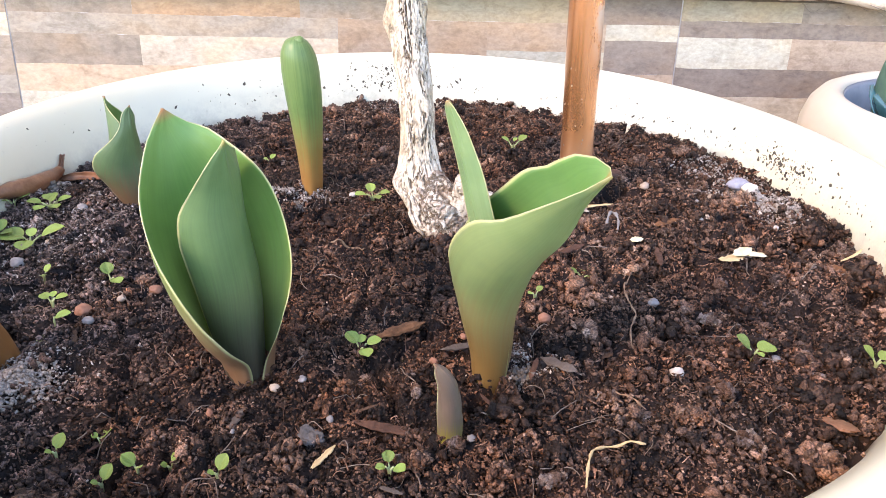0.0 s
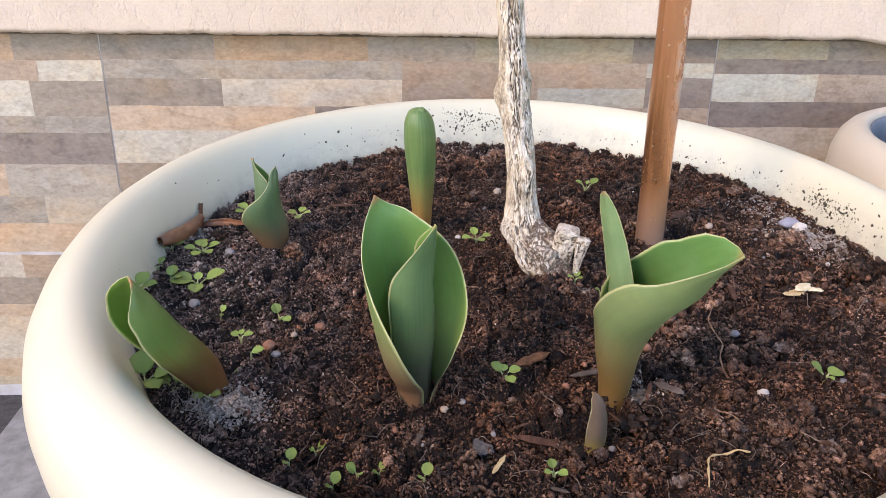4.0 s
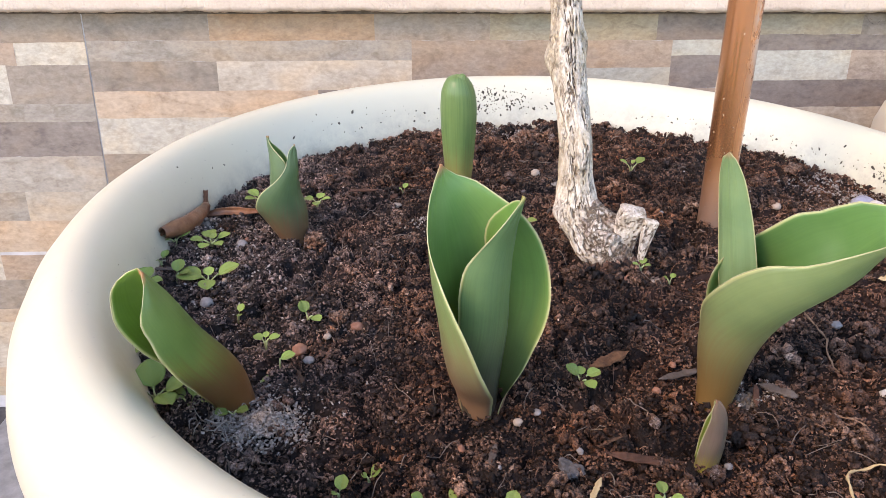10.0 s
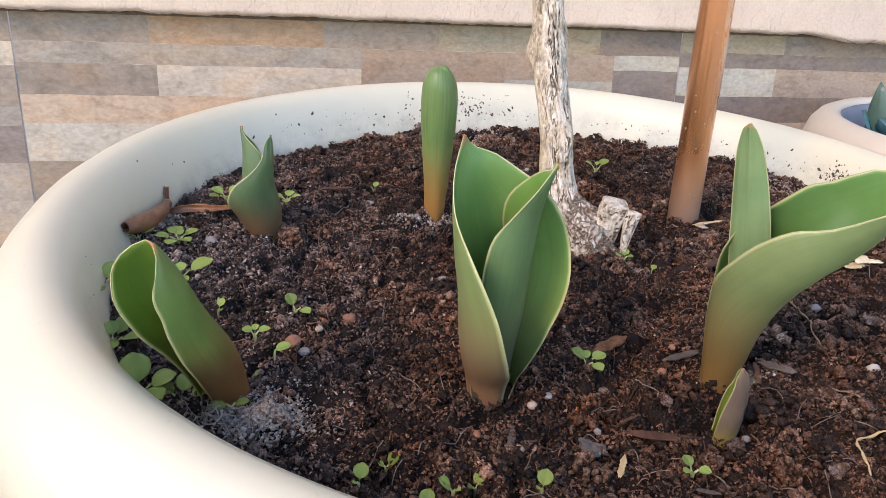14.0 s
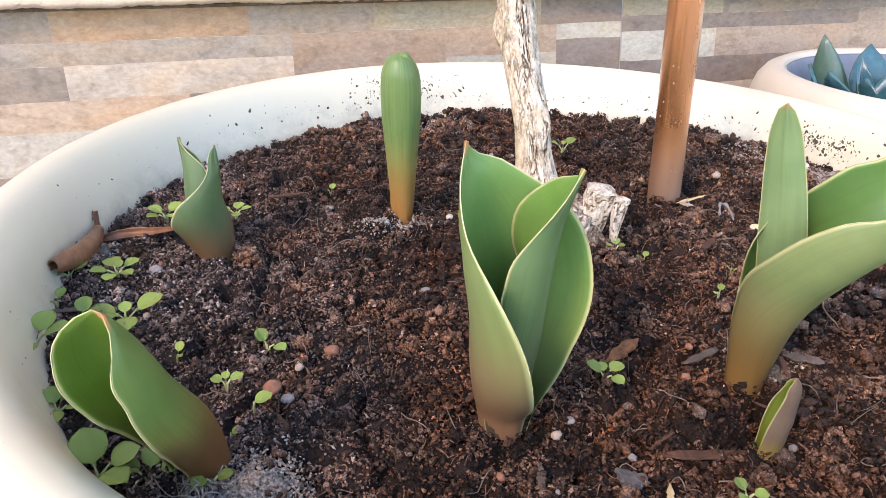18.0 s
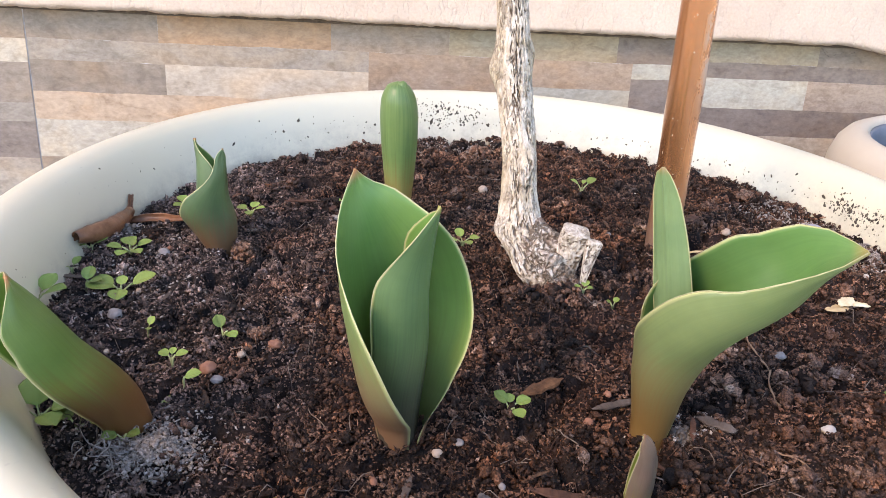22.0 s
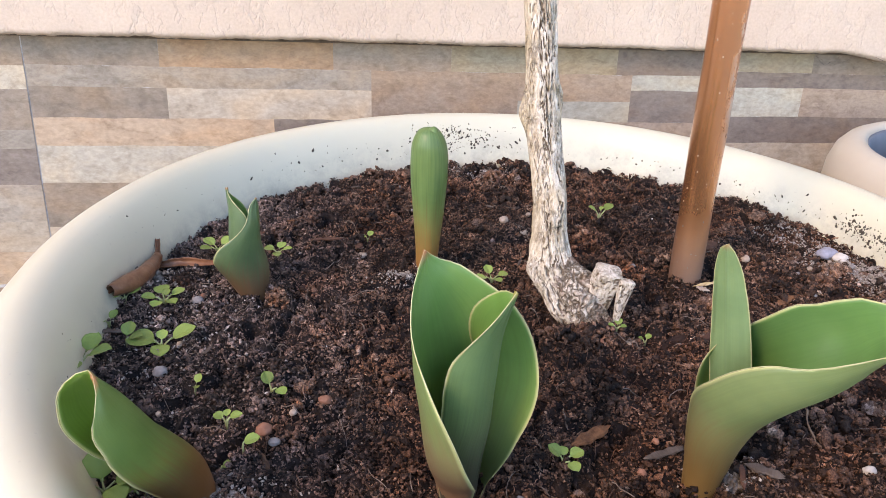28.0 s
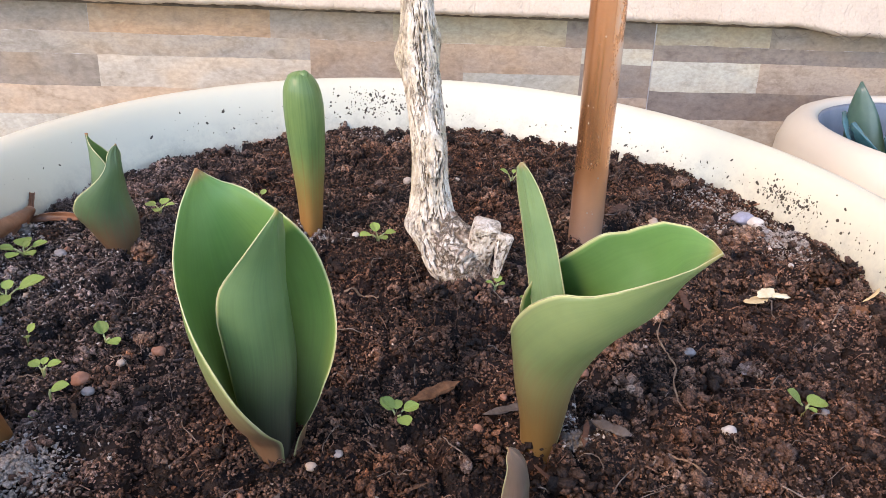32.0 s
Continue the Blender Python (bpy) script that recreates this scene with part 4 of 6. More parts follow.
def grains(name, x, y, z, size, tone, seed, stretch=(0.6, 1.5), squash=0.8):
    """Small irregular lumps at given places, as one mesh with a tone per lump."""
    g = np.random.default_rng(seed)
    n = len(x)
    sc = size[:, None] * g.uniform(stretch[0], stretch[1], (n, 3))
    sc[:, 2] *= squash
    v = ICO_V[None] * g.uniform(0.5, 1.45, (n, len(ICO_V), 1)) * sc[:, None]
    q = g.normal(size=(n, 4))
    q /= np.linalg.norm(q, axis=1)[:, None]
    w, a, b, c = q.T
    rot = np.stack([1 - 2 * (b * b + c * c), 2 * (a * b - c * w), 2 * (a * c + b * w), 2 * (a * b + c * w), 1 - 2 * (a * a + c * c), 2 * (b * c - a * w),
                    2 * (a * c - b * w), 2 * (b * c + a * w), 1 - 2 * (a * a + b * b)], 1).reshape(n, 3, 3)
    v = np.einsum("nij,nkj->nki", rot, v)
    v += np.stack([x - PX, y - PY, z], 1)[:, None]
    f = ICO_F[None] + (np.arange(n) * len(ICO_V))[:, None, None]
    me = np_mesh(name, v.reshape(-1, 3), f.reshape(-1, 3), True)
    at = me.attributes.new("tone", "FLOAT", "POINT")
    at.data.foreach_set("value", np.repeat(np.clip(tone, 0, 1), len(ICO_V)).astype(np.float32))
    return me


def in_disc(g, n, rad=0.1985):
    r, a = rad * np.sqrt(g.random(n)), g.random(n) * 2 * np.pi
    return PX + r * np.cos(a), PY + r * np.sin(a)


def patch_tone(x, y):
    """Slow change of the soil's colour over the planter: greyer at the left rim, redder round the stem."""
    return 0.14 * fbm(x * 22, y * 22, 0, 3, 91)


def at_places(g, n, where):
    pick = np.array(where)[g.integers(0, len(where), n)]
    x, y = pick[:, 0] + g.normal(0, 1, n) * pick[:, 2], pick[:, 1] + g.normal(0, 1, n) * pick[:, 3]
    keep = np.hypot(x - PX, y - PY) < 0.197
    return x[keep], y[keep]


# loose fine crumbs
g = np.random.default_rng(3)
x, y = in_disc(g, 150000)
size = 0.0003 + 0.0007 * g.random(len(x)) ** 2
pick = g.random(len(x))
u = g.random(len(x))
tone = np.select([pick < 0.36, pick < 0.955, pick < 0.994], [0.16 + 0.26 * u, 0.42 + 0.22 * u, 0.68 + 0.14 * u], 0.95 + 0.05 * u) + patch_tone(x, y)
fine = part("soil_crumbs", shreds("soil_crumbs", x, y, soil_z(x, y) + g.uniform(-0.0013, 0.0004, len(x)), size, tone, 5), CRUMB, at=pose(PX, PY, 0))
tagged(fine, "loose brown and grey crumbs of potting soil", "soil", kind="stuff")
# rounded crumbs, sunk to different depths so that dark gaps stay between them
x, y = in_disc(g, 20000)
size = 0.0004 + 0.0009 * g.random(len(x)) ** 3
pick = g.random(len(x))
u = g.random(len(x))
tone = np.select([pick < 0.46, pick < 0.965, pick < 0.996], [0.14 + 0.26 * u, 0.38 + 0.22 * u, 0.66 + 0.14 * u], 0.95 + 0.05 * u) + patch_tone(x, y)
tone = np.where((size > 0.0009) & (tone > 0.72), tone - 0.16, tone)
pellets = part("soil_pellets", grains("soil_pellets", x, y, soil_z(x, y) + g.uniform(-0.0012, 0.0005, len(x)), size, tone, 15, (0.40, 1.8), 0.75), CRUMB, at=pose(PX, PY, 0))
tagged(pellets, "rounded crumbs of dark potting soil", "soil", kind="stuff")
# larger dark flakes of peat lying flat
x, y = in_disc(g, 9000, 0.194)
size = 0.0008 + 0.0011 * g.random(len(x)) ** 1.8
pick = g.random(len(x))
tone = np.where(pick < 0.93, 0.10 + 0.42 * g.random(len(x)), 0.955 + 0.012 * g.random(len(x))) + 0.5 * patch_tone(x, y) * (pick < 0.93)
flakes = part("peat_flakes", shreds("peat_flakes", x, y, soil_z(x, y) + g.uniform(-0.0006, 0.0006, len(x)), size, tone, 25), CRUMB, at=pose(PX, PY, 0))
tagged(flakes, "dark and rusty flakes of peat among the crumbs", "soil", kind="stuff")
# short strands of peat lying criss-cross
nf = 3200
x, y = in_disc(g, nf, 0.192)
d0, ln, bend = g.random(nf) * 6.283, 0.0018 + 0.0042 * g.random(nf) ** 2, g.normal(0, 1.3, nf)
q = np.linspace(0, 1, 6)
dirs = d0[:, None] + bend[:, None] * q
fx, fy = x[:, None] + np.cumsum(np.cos(dirs), 1) * ln[:, None] / 6, y[:, None] + np.cumsum(np.sin(dirs), 1) * ln[:, None] / 6
fz = soil_z(fx, fy) + 0.0008 + 0.0010 * g.random((nf, 1)) + 0.0008 * np.sin(q * np.pi) * g.random((nf, 1))
w = (0.00014 + 0.00022 * g.random(nf) ** 2)[:, None]
rows = [np.stack([fx - PX - np.sin(dirs) * a * w, fy - PY + np.cos(dirs) * a * w, fz + b * w], -1) for a, b in ((0, 1), (-0.87, -0.5), (0.87, -0.5))]
strand_v = np.stack(rows, 2).reshape(-1, 3)
strand_f = (grid_faces(3, 6, True)[None] + (np.arange(nf) * 18)[:, None, None]).reshape(-1, 4)
me = np_mesh("peat_strands", strand_v, strand_f)
me.attributes.new("tone", "FLOAT", "POINT").data.foreach_set("value", np.repeat(g.uniform(0.34, 0.70, nf), 18).astype(np.float32))
strands = part("peat_strands", me, CRUMB, at=pose(PX, PY, 0))
tagged(strands, "short brown strands of peat strewn over the soil", "soil", kind="stuff")
# crumbs caked together into clumps
ncl, per = 1700, 11
x, y = in_disc(g, ncl)
x2, y2 = at_places(g, 600, [(0.03, 0.145, 0.09, 0.020), (0.11, 0.19, 0.05, 0.045), (0.0, 0.46, 0.09, 0.02), (0.0145, 0.276, 0.008, 0.006)])
x, y = np.concatenate([x, x2]), np.concatenate([y, y2])
ball = 0.0008 + 0.0024 * g.random(len(x)) ** 3.0
ball[ncl:] *= 1.35
tone = 0.12 + 0.52 * g.random(len(x)) + patch_tone(x, y)
d = g.normal(size=(len(x), per, 3))
d /= np.linalg.norm(d, axis=2)[:, :, None]
d[:, :, 2] = np.abs(d[:, :, 2]) * 0.9 - 0.15
cx = (x[:, None] + d[:, :, 0] * ball[:, None] * 1.15).ravel()
cy = (y[:, None] + d[:, :, 1] * ball[:, None] * 1.15).ravel()
cz = ((soil_z(x, y) + 0.2 * ball)[:, None] + d[:, :, 2] * ball[:, None]).ravel()
size = (ball[:, None] * g.uniform(0.24, 0.56, (len(x), per))).ravel()
clumps = part("soil_clumps", grains("soil_clumps", cx, cy, cz, size, (tone[:, None] + g.normal(0, 0.09, (len(x), per))).ravel(), 6), CRUMB, at=pose(PX, PY, 0))
tagged(clumps, "caked clumps of dark potting soil", "soil", kind="stuff")
ASHY = [(0.173, 0.327, 0.010, 0.008), (0.181, 0.310, 0.006, 0.010), (0.170, 0.345, 0.010, 0.010), (0.163, 0.368, 0.008, 0.008), (0.184, 0.314, 0.006, 0.007), (0.186, 0.309, 0.004, 0.006), (0.178, 0.326, 0.006, 0.005), (-0.055, 0.325, 0.010, 0.004), (-0.002, 0.472, 0.016, 0.006),
        (-0.128, 0.189, 0.011, 0.006), (-0.186, 0.338, 0.010, 0.007), (0.036, 0.190, 0.006, 0.004), (-0.165, 0.285, 0.018, 0.025)]
x, y = at_places(g, 7000, ASHY)
size = 0.0003 + 0.0007 * g.random(len(x)) ** 2
ashy = part("mineral_crust", shreds("mineral_crust", x, y, soil_z(x, y) + g.uniform(0.0002, 0.0012, len(x)), size, g.random(len(x)), 9), CRUST, at=pose(PX, PY, 0))
tagged(ashy, "whitish mineral crust crumbs on the soil", "soil", kind="stuff")
g = np.random.default_rng(77)
fv, ff = [], []
for i in range(330):
    rad, ang = 0.2 * math.sqrt(g.random()), g.random() * 6.283
    x0, y0 = PX + rad * math.cos(ang), PY + rad * math.sin(ang)
    d, ln, bend = g.random() * 6.283, 0.004 + 0.013 * g.random(), g.normal() * 1.2
    s = np.linspace(0, 1, 6)
    dirs = d + bend * s
    x, y = x0 + np.cumsum(np.cos(dirs)) * ln / 6, y0 + np.cumsum(np.sin(dirs)) * ln / 6
    if np.hypot(x - PX, y - PY).max() > 0.196:
        continue
    z = soil_z(x, y) + 0.0012 + 0.0012 * np.sin(s * np.pi) * g.random()
    w = 0.00012 + 0.00016 * g.random()
    ring = np.array([(0, 1), (-0.87, -0.5), (0.87, -0.5)])
    side = np.stack([-np.sin(dirs), np.cos(dirs)], 1)
    v = np.stack([np.stack([x - PX + side[:, 0] * a * w, y - PY + side[:, 1] * a * w, z + b * w], 1) for a, b in ring], 1).reshape(-1, 3)
    ff.append(grid_faces(3, 6, True) + len(fv) * 18)
    fv.append(v)
fibres = part("root_fibres", np_mesh("root_fibres", np.concatenate(fv), np.concatenate(ff)), FIBRE, at=pose(PX, PY, 0))
tagged(fibres, "fine pale root fibres strewn over the soil", "roots", kind="stuff")


# the clump itself: whitish crumbs heaped on a dried lump
nc = 1500
x, y = -0.1285 + g.normal(0, 0.0062, nc), 0.1845 + g.normal(0, 0.0040, nc)
keep = np.hypot(x - PX, y - PY) < 0.190
x, y = x[keep], y[keep]
heap = 0.0042 * np.exp(-((x + 0.1285) / 0.0075) ** 2 - ((y - 0.1845) / 0.0055) ** 2)
clump = part("dried_clump", grains("dried_clump", x, y, soil_z(x, y) + heap + g.uniform(-0.0008, 0.0008, len(x)), 0.0003 + 0.0006 * g.random(len(x)) ** 2, g.random(len(x)), 35), CRUST, at=pose(PX, PY, 0))
tagged(clump, "dried whitish crumbly clump by the leaning tulip", "soil", kind="stuff")
# matted white rootlets over a dried-out clump by the near rim
nf = 80
x, y = -0.140 + g.normal(0, 0.0085, nf), 0.1850 + g.normal(0, 0.0050, nf)
keep = np.hypot(x - PX, y - PY) < 0.186
x, y = x[keep], y[keep]
nf = len(x)
d0, ln, bend = g.random(nf) * 6.283, 0.002 + 0.007 * g.random(nf) ** 2, g.normal(0, 1.6, nf)
q = np.linspace(0, 1, 6)
dirs = d0[:, None] + bend[:, None] * q
fx, fy = x[:, None] + np.cumsum(np.cos(dirs), 1) * ln[:, None] / 6, y[:, None] + np.cumsum(np.sin(dirs), 1) * ln[:, None] / 6
fz = soil_z(fx, fy) + 0.0010 + 0.0016 * g.random((nf, 1)) + 0.0010 * np.sin(q * np.pi) * g.random((nf, 1))
w = (0.00008 + 0.00012 * g.random(nf) ** 2)[:, None]
rows = [np.stack([fx - PX - np.sin(dirs) * a * w, fy - PY + np.cos(dirs) * a * w, fz + b * w], -1) for a, b in ((0, 1), (-0.87, -0.5), (0.87, -0.5))]
mat_v = np.stack(rows, 2).reshape(-1, 3)
mat_f = (grid_faces(3, 6, True)[None] + (np.arange(nf) * 18)[:, None, None]).reshape(-1, 4)
rootlets = part("rootlets", np_mesh("rootlets", mat_v, mat_f), PALE_FIBRE, at=pose(PX, PY, 0))
tagged(rootlets, "matted white rootlets over a dried clump of soil", "roots", kind="stuff")


def on_soil(x, y, lift=0.0):
    return float(soil_z(x, y)) + lift


# ---- tulips ----
def margin_mesh(me, nu, nv):
    """The pale rim of a leaf: a fine bead along both edges, up to the tip."""
    co = np.empty(len(me.vertices) * 3, np.float32)
    me.vertices.foreach_get("co", co)
    co = co.reshape(2, nv, nu, 3).mean(0)
    j0 = 6
    path = np.concatenate([co[j0:, 0], co[j0:, -1][::-1]])
    near_tip = np.abs(np.arange(len(path)) - (len(path) - 1) / 2)
    f = np.concatenate([np.linspace(0.3, 1.0, 10), np.ones(len(path) - 20), np.linspace(1.0, 0.3, 10)]) * np.clip(0.15 + near_tip / 5, 0, 1)
    return tube_mesh("margin", path, 0.00017 * f, 6)


MARGIN = plain("leaf_margin", (0.36, 0.33, 0.15), (0.50, 0.47, 0.26), 0.5, 130)


def tulip(x, y, z, leaves, label):
    ob = thing("tulip", label, "tulip", at=pose(x, y, z), group="tulip shoots in the planter")
    for keys, mat, lab in leaves:
        leaf = part("leaf", leaf_mesh("leaf", keys, 25), mat, ob, lab)
        part("margin", margin_mesh(leaf.data, 25, 36), MARGIN, leaf, "thin pale margin of the leaf")
    return ob


# two-leaved shoot in front of the stem: open cup with a pointed leaf inside
tulip(-0.052, 0.190, 0.304, [
    ([(0, -0.0040, 0.0100, -0.0051, 112, 0.0070, 167, 178), (0.15, -0.0048, 0.0110, 0.0103, 112, 0.0092, 151, 173), (0.35, -0.0070, 0.0077, 0.0305, 115, 0.0141, 120, 145), (0.55, -0.0078, 0.0047, 0.0512, 115, 0.0180, 101, 119), (0.72, -0.0107, 0.0036, 0.0672, 117, 0.0183, 81, 93),
      (0.86, -0.0141, 0.0029, 0.0792, 123, 0.0163, 44, 57), (0.95, -0.0164, 0.0024, 0.0862, 138, 0.0160, 19, 27), (1, -0.0167, 0.0016, 0.0916, 149, 0.0156, 1, 2)], LEAF, "broad outer leaf with a pale margin"),
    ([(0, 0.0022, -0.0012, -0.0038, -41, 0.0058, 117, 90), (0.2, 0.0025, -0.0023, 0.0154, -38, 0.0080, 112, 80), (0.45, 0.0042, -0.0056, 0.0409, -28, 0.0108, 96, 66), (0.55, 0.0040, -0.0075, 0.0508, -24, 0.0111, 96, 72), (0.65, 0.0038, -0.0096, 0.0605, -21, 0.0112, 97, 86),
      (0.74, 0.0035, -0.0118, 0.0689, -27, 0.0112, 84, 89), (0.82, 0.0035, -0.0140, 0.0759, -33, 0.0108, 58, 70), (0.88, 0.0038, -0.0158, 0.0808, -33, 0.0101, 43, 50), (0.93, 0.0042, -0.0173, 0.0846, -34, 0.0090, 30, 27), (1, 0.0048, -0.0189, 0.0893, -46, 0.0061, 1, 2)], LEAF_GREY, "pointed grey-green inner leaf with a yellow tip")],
    "green two-leaved tulip shoot opening like a cup, brownish at the foot")
# shoot with one leaf flared sideways and one upright
tulip(0.022, 0.1775, 0.307, [
    ([(0, 0.0076, 0.0048, -0.0050, -49, 0.0050, 170, 171), (0.18, 0.0082, 0.0030, 0.0105, -52, 0.0066, 164, 167), (0.38, 0.0078, -0.0022, 0.0290, -49, 0.0090, 165, 172), (0.55, 0.0095, -0.0092, 0.0447, -47, 0.0122, 138, 175), (0.7, 0.0119, -0.0174, 0.0577, -45, 0.0132, 125, 134),
      (0.84, 0.0161, -0.0257, 0.0697, -47, 0.0132, 92, 118), (0.92, 0.0185, -0.0305, 0.0803, -45, 0.0120, 57, 86), (0.97, 0.0206, -0.0340, 0.0862, -45, 0.0112, 30, 38), (1, 0.0220, -0.0359, 0.0894, -46, 0.0110, 1, 1)], LEAF_PALE, "broad leaf flaring out sideways"),
    ([(0.0, 0.0050, 0.0090, 0.000, -145, 0.0060, 50, 50), (0.3, 0.0025, 0.0030, 0.035, -145, 0.0120, 32, 32), (0.6, -0.0036, 0.0008, 0.062, -145, 0.0120, 31, 31), (0.8, -0.0084, 0.0002, 0.081, -145, 0.0115, 25, 25),
      (0.93, -0.0114, -0.0008, 0.0912, -145, 0.0105, 17, 17), (0.98, -0.0127, -0.0013, 0.0951, -145, 0.0100, 9, 9), (1.0, -0.0130, -0.0015, 0.0962, -145, 0.0100, 2, 2)], LEAF_SAGE, "narrow upright leaf with a brown tip")],
    "pale green tulip shoot with one flaring and one upright leaf")
# slim rolled shoot by the far rim
def rolled_mesh(name, keys, front, ridges=0.085):
    """A leaf rolled into a closed bud. keys rows: (v, x, y, z of the axis, radius)."""
    nu, nv = 48, 64
    t, k = smooth_keys(keys, nv)
    a = np.linspace(-np.pi, np.pi, nu)
    r = np.maximum(k[:, 3:4], 0.0001) * (1 + ridges * np.cos(3 * a)[None] * np.clip(1.15 - t, 0, 1)[:, None] + 0.03 * np.exp(-(a / 0.07) ** 2)[None])
    w = a[None] + radians(front)
    v = np.stack([k[:, 0:1] + r * np.cos(w), k[:, 1:2] + r * np.sin(w), np.broadcast_to(k[:, 2:3], r.shape)], -1).reshape(-1, 3)
    me = np_mesh(name, v, grid_faces(nu, nv))
    uu, vv = np.meshgrid((a + np.pi) / (2 * np.pi) * 0.94 + 0.03, t * 0.95)
    uvs = np.stack([uu.ravel(), vv.ravel()], 1)
    lay = me.uv_layers.new(name="UVMap")
    idx = np.empty(len(me.loops), np.int32)
    me.loops.foreach_get("vertex_index", idx)
    lay.data.foreach_set("uv", uvs[idx].astype(np.float32).ravel())
    return me


rolled = thing("tulip", "slim rolled tulip shoot, green above and amber at the foot", "tulip", at=pose(-0.0512, 0.334, 0.3115), group="tulip shoots in the planter")
part("leaf", rolled_mesh("leaf", [(0.0, 0.0012, 0.0, -0.004, 0.0047), (0.25, 0.0012, -0.0022, 0.018, 0.0058), (0.5, 0.0008, -0.0043, 0.040, 0.0076), (0.7, 0.0002, -0.0066, 0.0570, 0.0086), (0.82, -0.0002, -0.0080, 0.0670, 0.0085),
                                  (0.90, -0.0006, -0.0088, 0.0732, 0.0075), (0.95, -0.0008, -0.0091, 0.0768, 0.0058), (0.98, -0.0010, -0.0092, 0.0788, 0.0040), (1.0, -0.0010, -0.0092, 0.0800, 0.0003)], -88), LEAF_AMBER, rolled, "rolled leaf with ridges along its length")
part("leaf_tip", rolled_mesh("leaf_tip", [(0.0, 0.0004, -0.0100, 0.0755, 0.0032), (0.5, 0.0006, -0.0104, 0.0786, 0.0026), (0.8, 0.0008, -0.0106, 0.0799, 0.0016), (1.0, 0.0010, -0.0108, 0.0806, 0.0002)], -60), LEAF_AMBER, rolled, "blunt folded tip of the leaf")
# small shoot by the rim beside the dead leaf
tulip(-0.1345, 0.3235, 0.3105, [
    ([(0, 0.0057, -0.0034, -0.0036, -43, 0.0064, 162, 150), (0.3, 0.0059, -0.0051, 0.0136, -33, 0.0113, 144, 125), (0.55, 0.0048, -0.0051, 0.0266, -22, 0.0114, 105, 95), (0.78, 0.0052, -0.0055, 0.0394, -24, 0.0079, 43, 59), (0.92, 0.0049, -0.0040, 0.0466, -36, 0.0062, 23, 28), (1, 0.0053, -0.0030, 0.0493, -42, 0.0043, 1, 1)], LEAF_SMALL, "outer leaf wrapped round the shoot"),
    ([(0, -0.0042, 0.0029, 0.0005, 177, 0.0058, 109, 114), (0.4, -0.0089, 0.0027, 0.0230, 175, 0.0080, 104, 112), (0.75, -0.0080, 0.0029, 0.0414, 181, 0.0075, 72, 90), (1, -0.0084, 0.0031, 0.0518, 184, 0.0042, 1, 6)], LEAF_SMALL, "")],
    "small tulip shoot with a twisted outer leaf")
# leaning shoot by the near rim
tulip(-0.1374, 0.2005, 0.3035, [
    ([(0, 0.0050, 0.0037, -0.0062, 27, 0.0066, 162, 174), (0.2, 0.0023, -0.0003, 0.0135, 33, 0.0080, 137, 160), (0.42, -0.0008, -0.0097, 0.0310, 37, 0.0092, 122, 145), (0.62, -0.0048, -0.0186, 0.0455, 40, 0.0099, 113, 138), (0.8, -0.0084, -0.0256, 0.0596, 37, 0.0108, 92, 116),
      (0.92, -0.0111, -0.0297, 0.0674, 31, 0.0092, 72, 83), (1, -0.0126, -0.0312, 0.0706, 20, 0.0085, 4, 4)], LEAF_DARK, "thick folded leaf with a pale margin and a red tip")],
    "dark green tulip shoot leaning towards the rim, rusty at the foot")
# the smallest shoot, still rolled up
tulip(0.0116, 0.158, 0.3040, [
    ([(0.0, 0.0030, -0.001, -0.004, -20, 0.0030, 165, 165), (0.3, 0.0033, -0.0025, 0.010, -22, 0.0035, 150, 150), (0.6, 0.0023, -0.0045, 0.022, -25, 0.0034, 135, 135), (0.82, -0.0006, -0.0066, 0.0300, -30, 0.0024, 120, 120),
      (0.93, -0.0030, -0.0076, 0.0340, -30, 0.0014, 120, 120), (1.0, -0.0048, -0.0080, 0.0360, -30, 0.0003, 90, 90)], LEAF_PURPLE, "rolled purplish leaf, yellow-green inside")],
    "tiny rolled tulip sprout, purplish with a yellow-green foot")


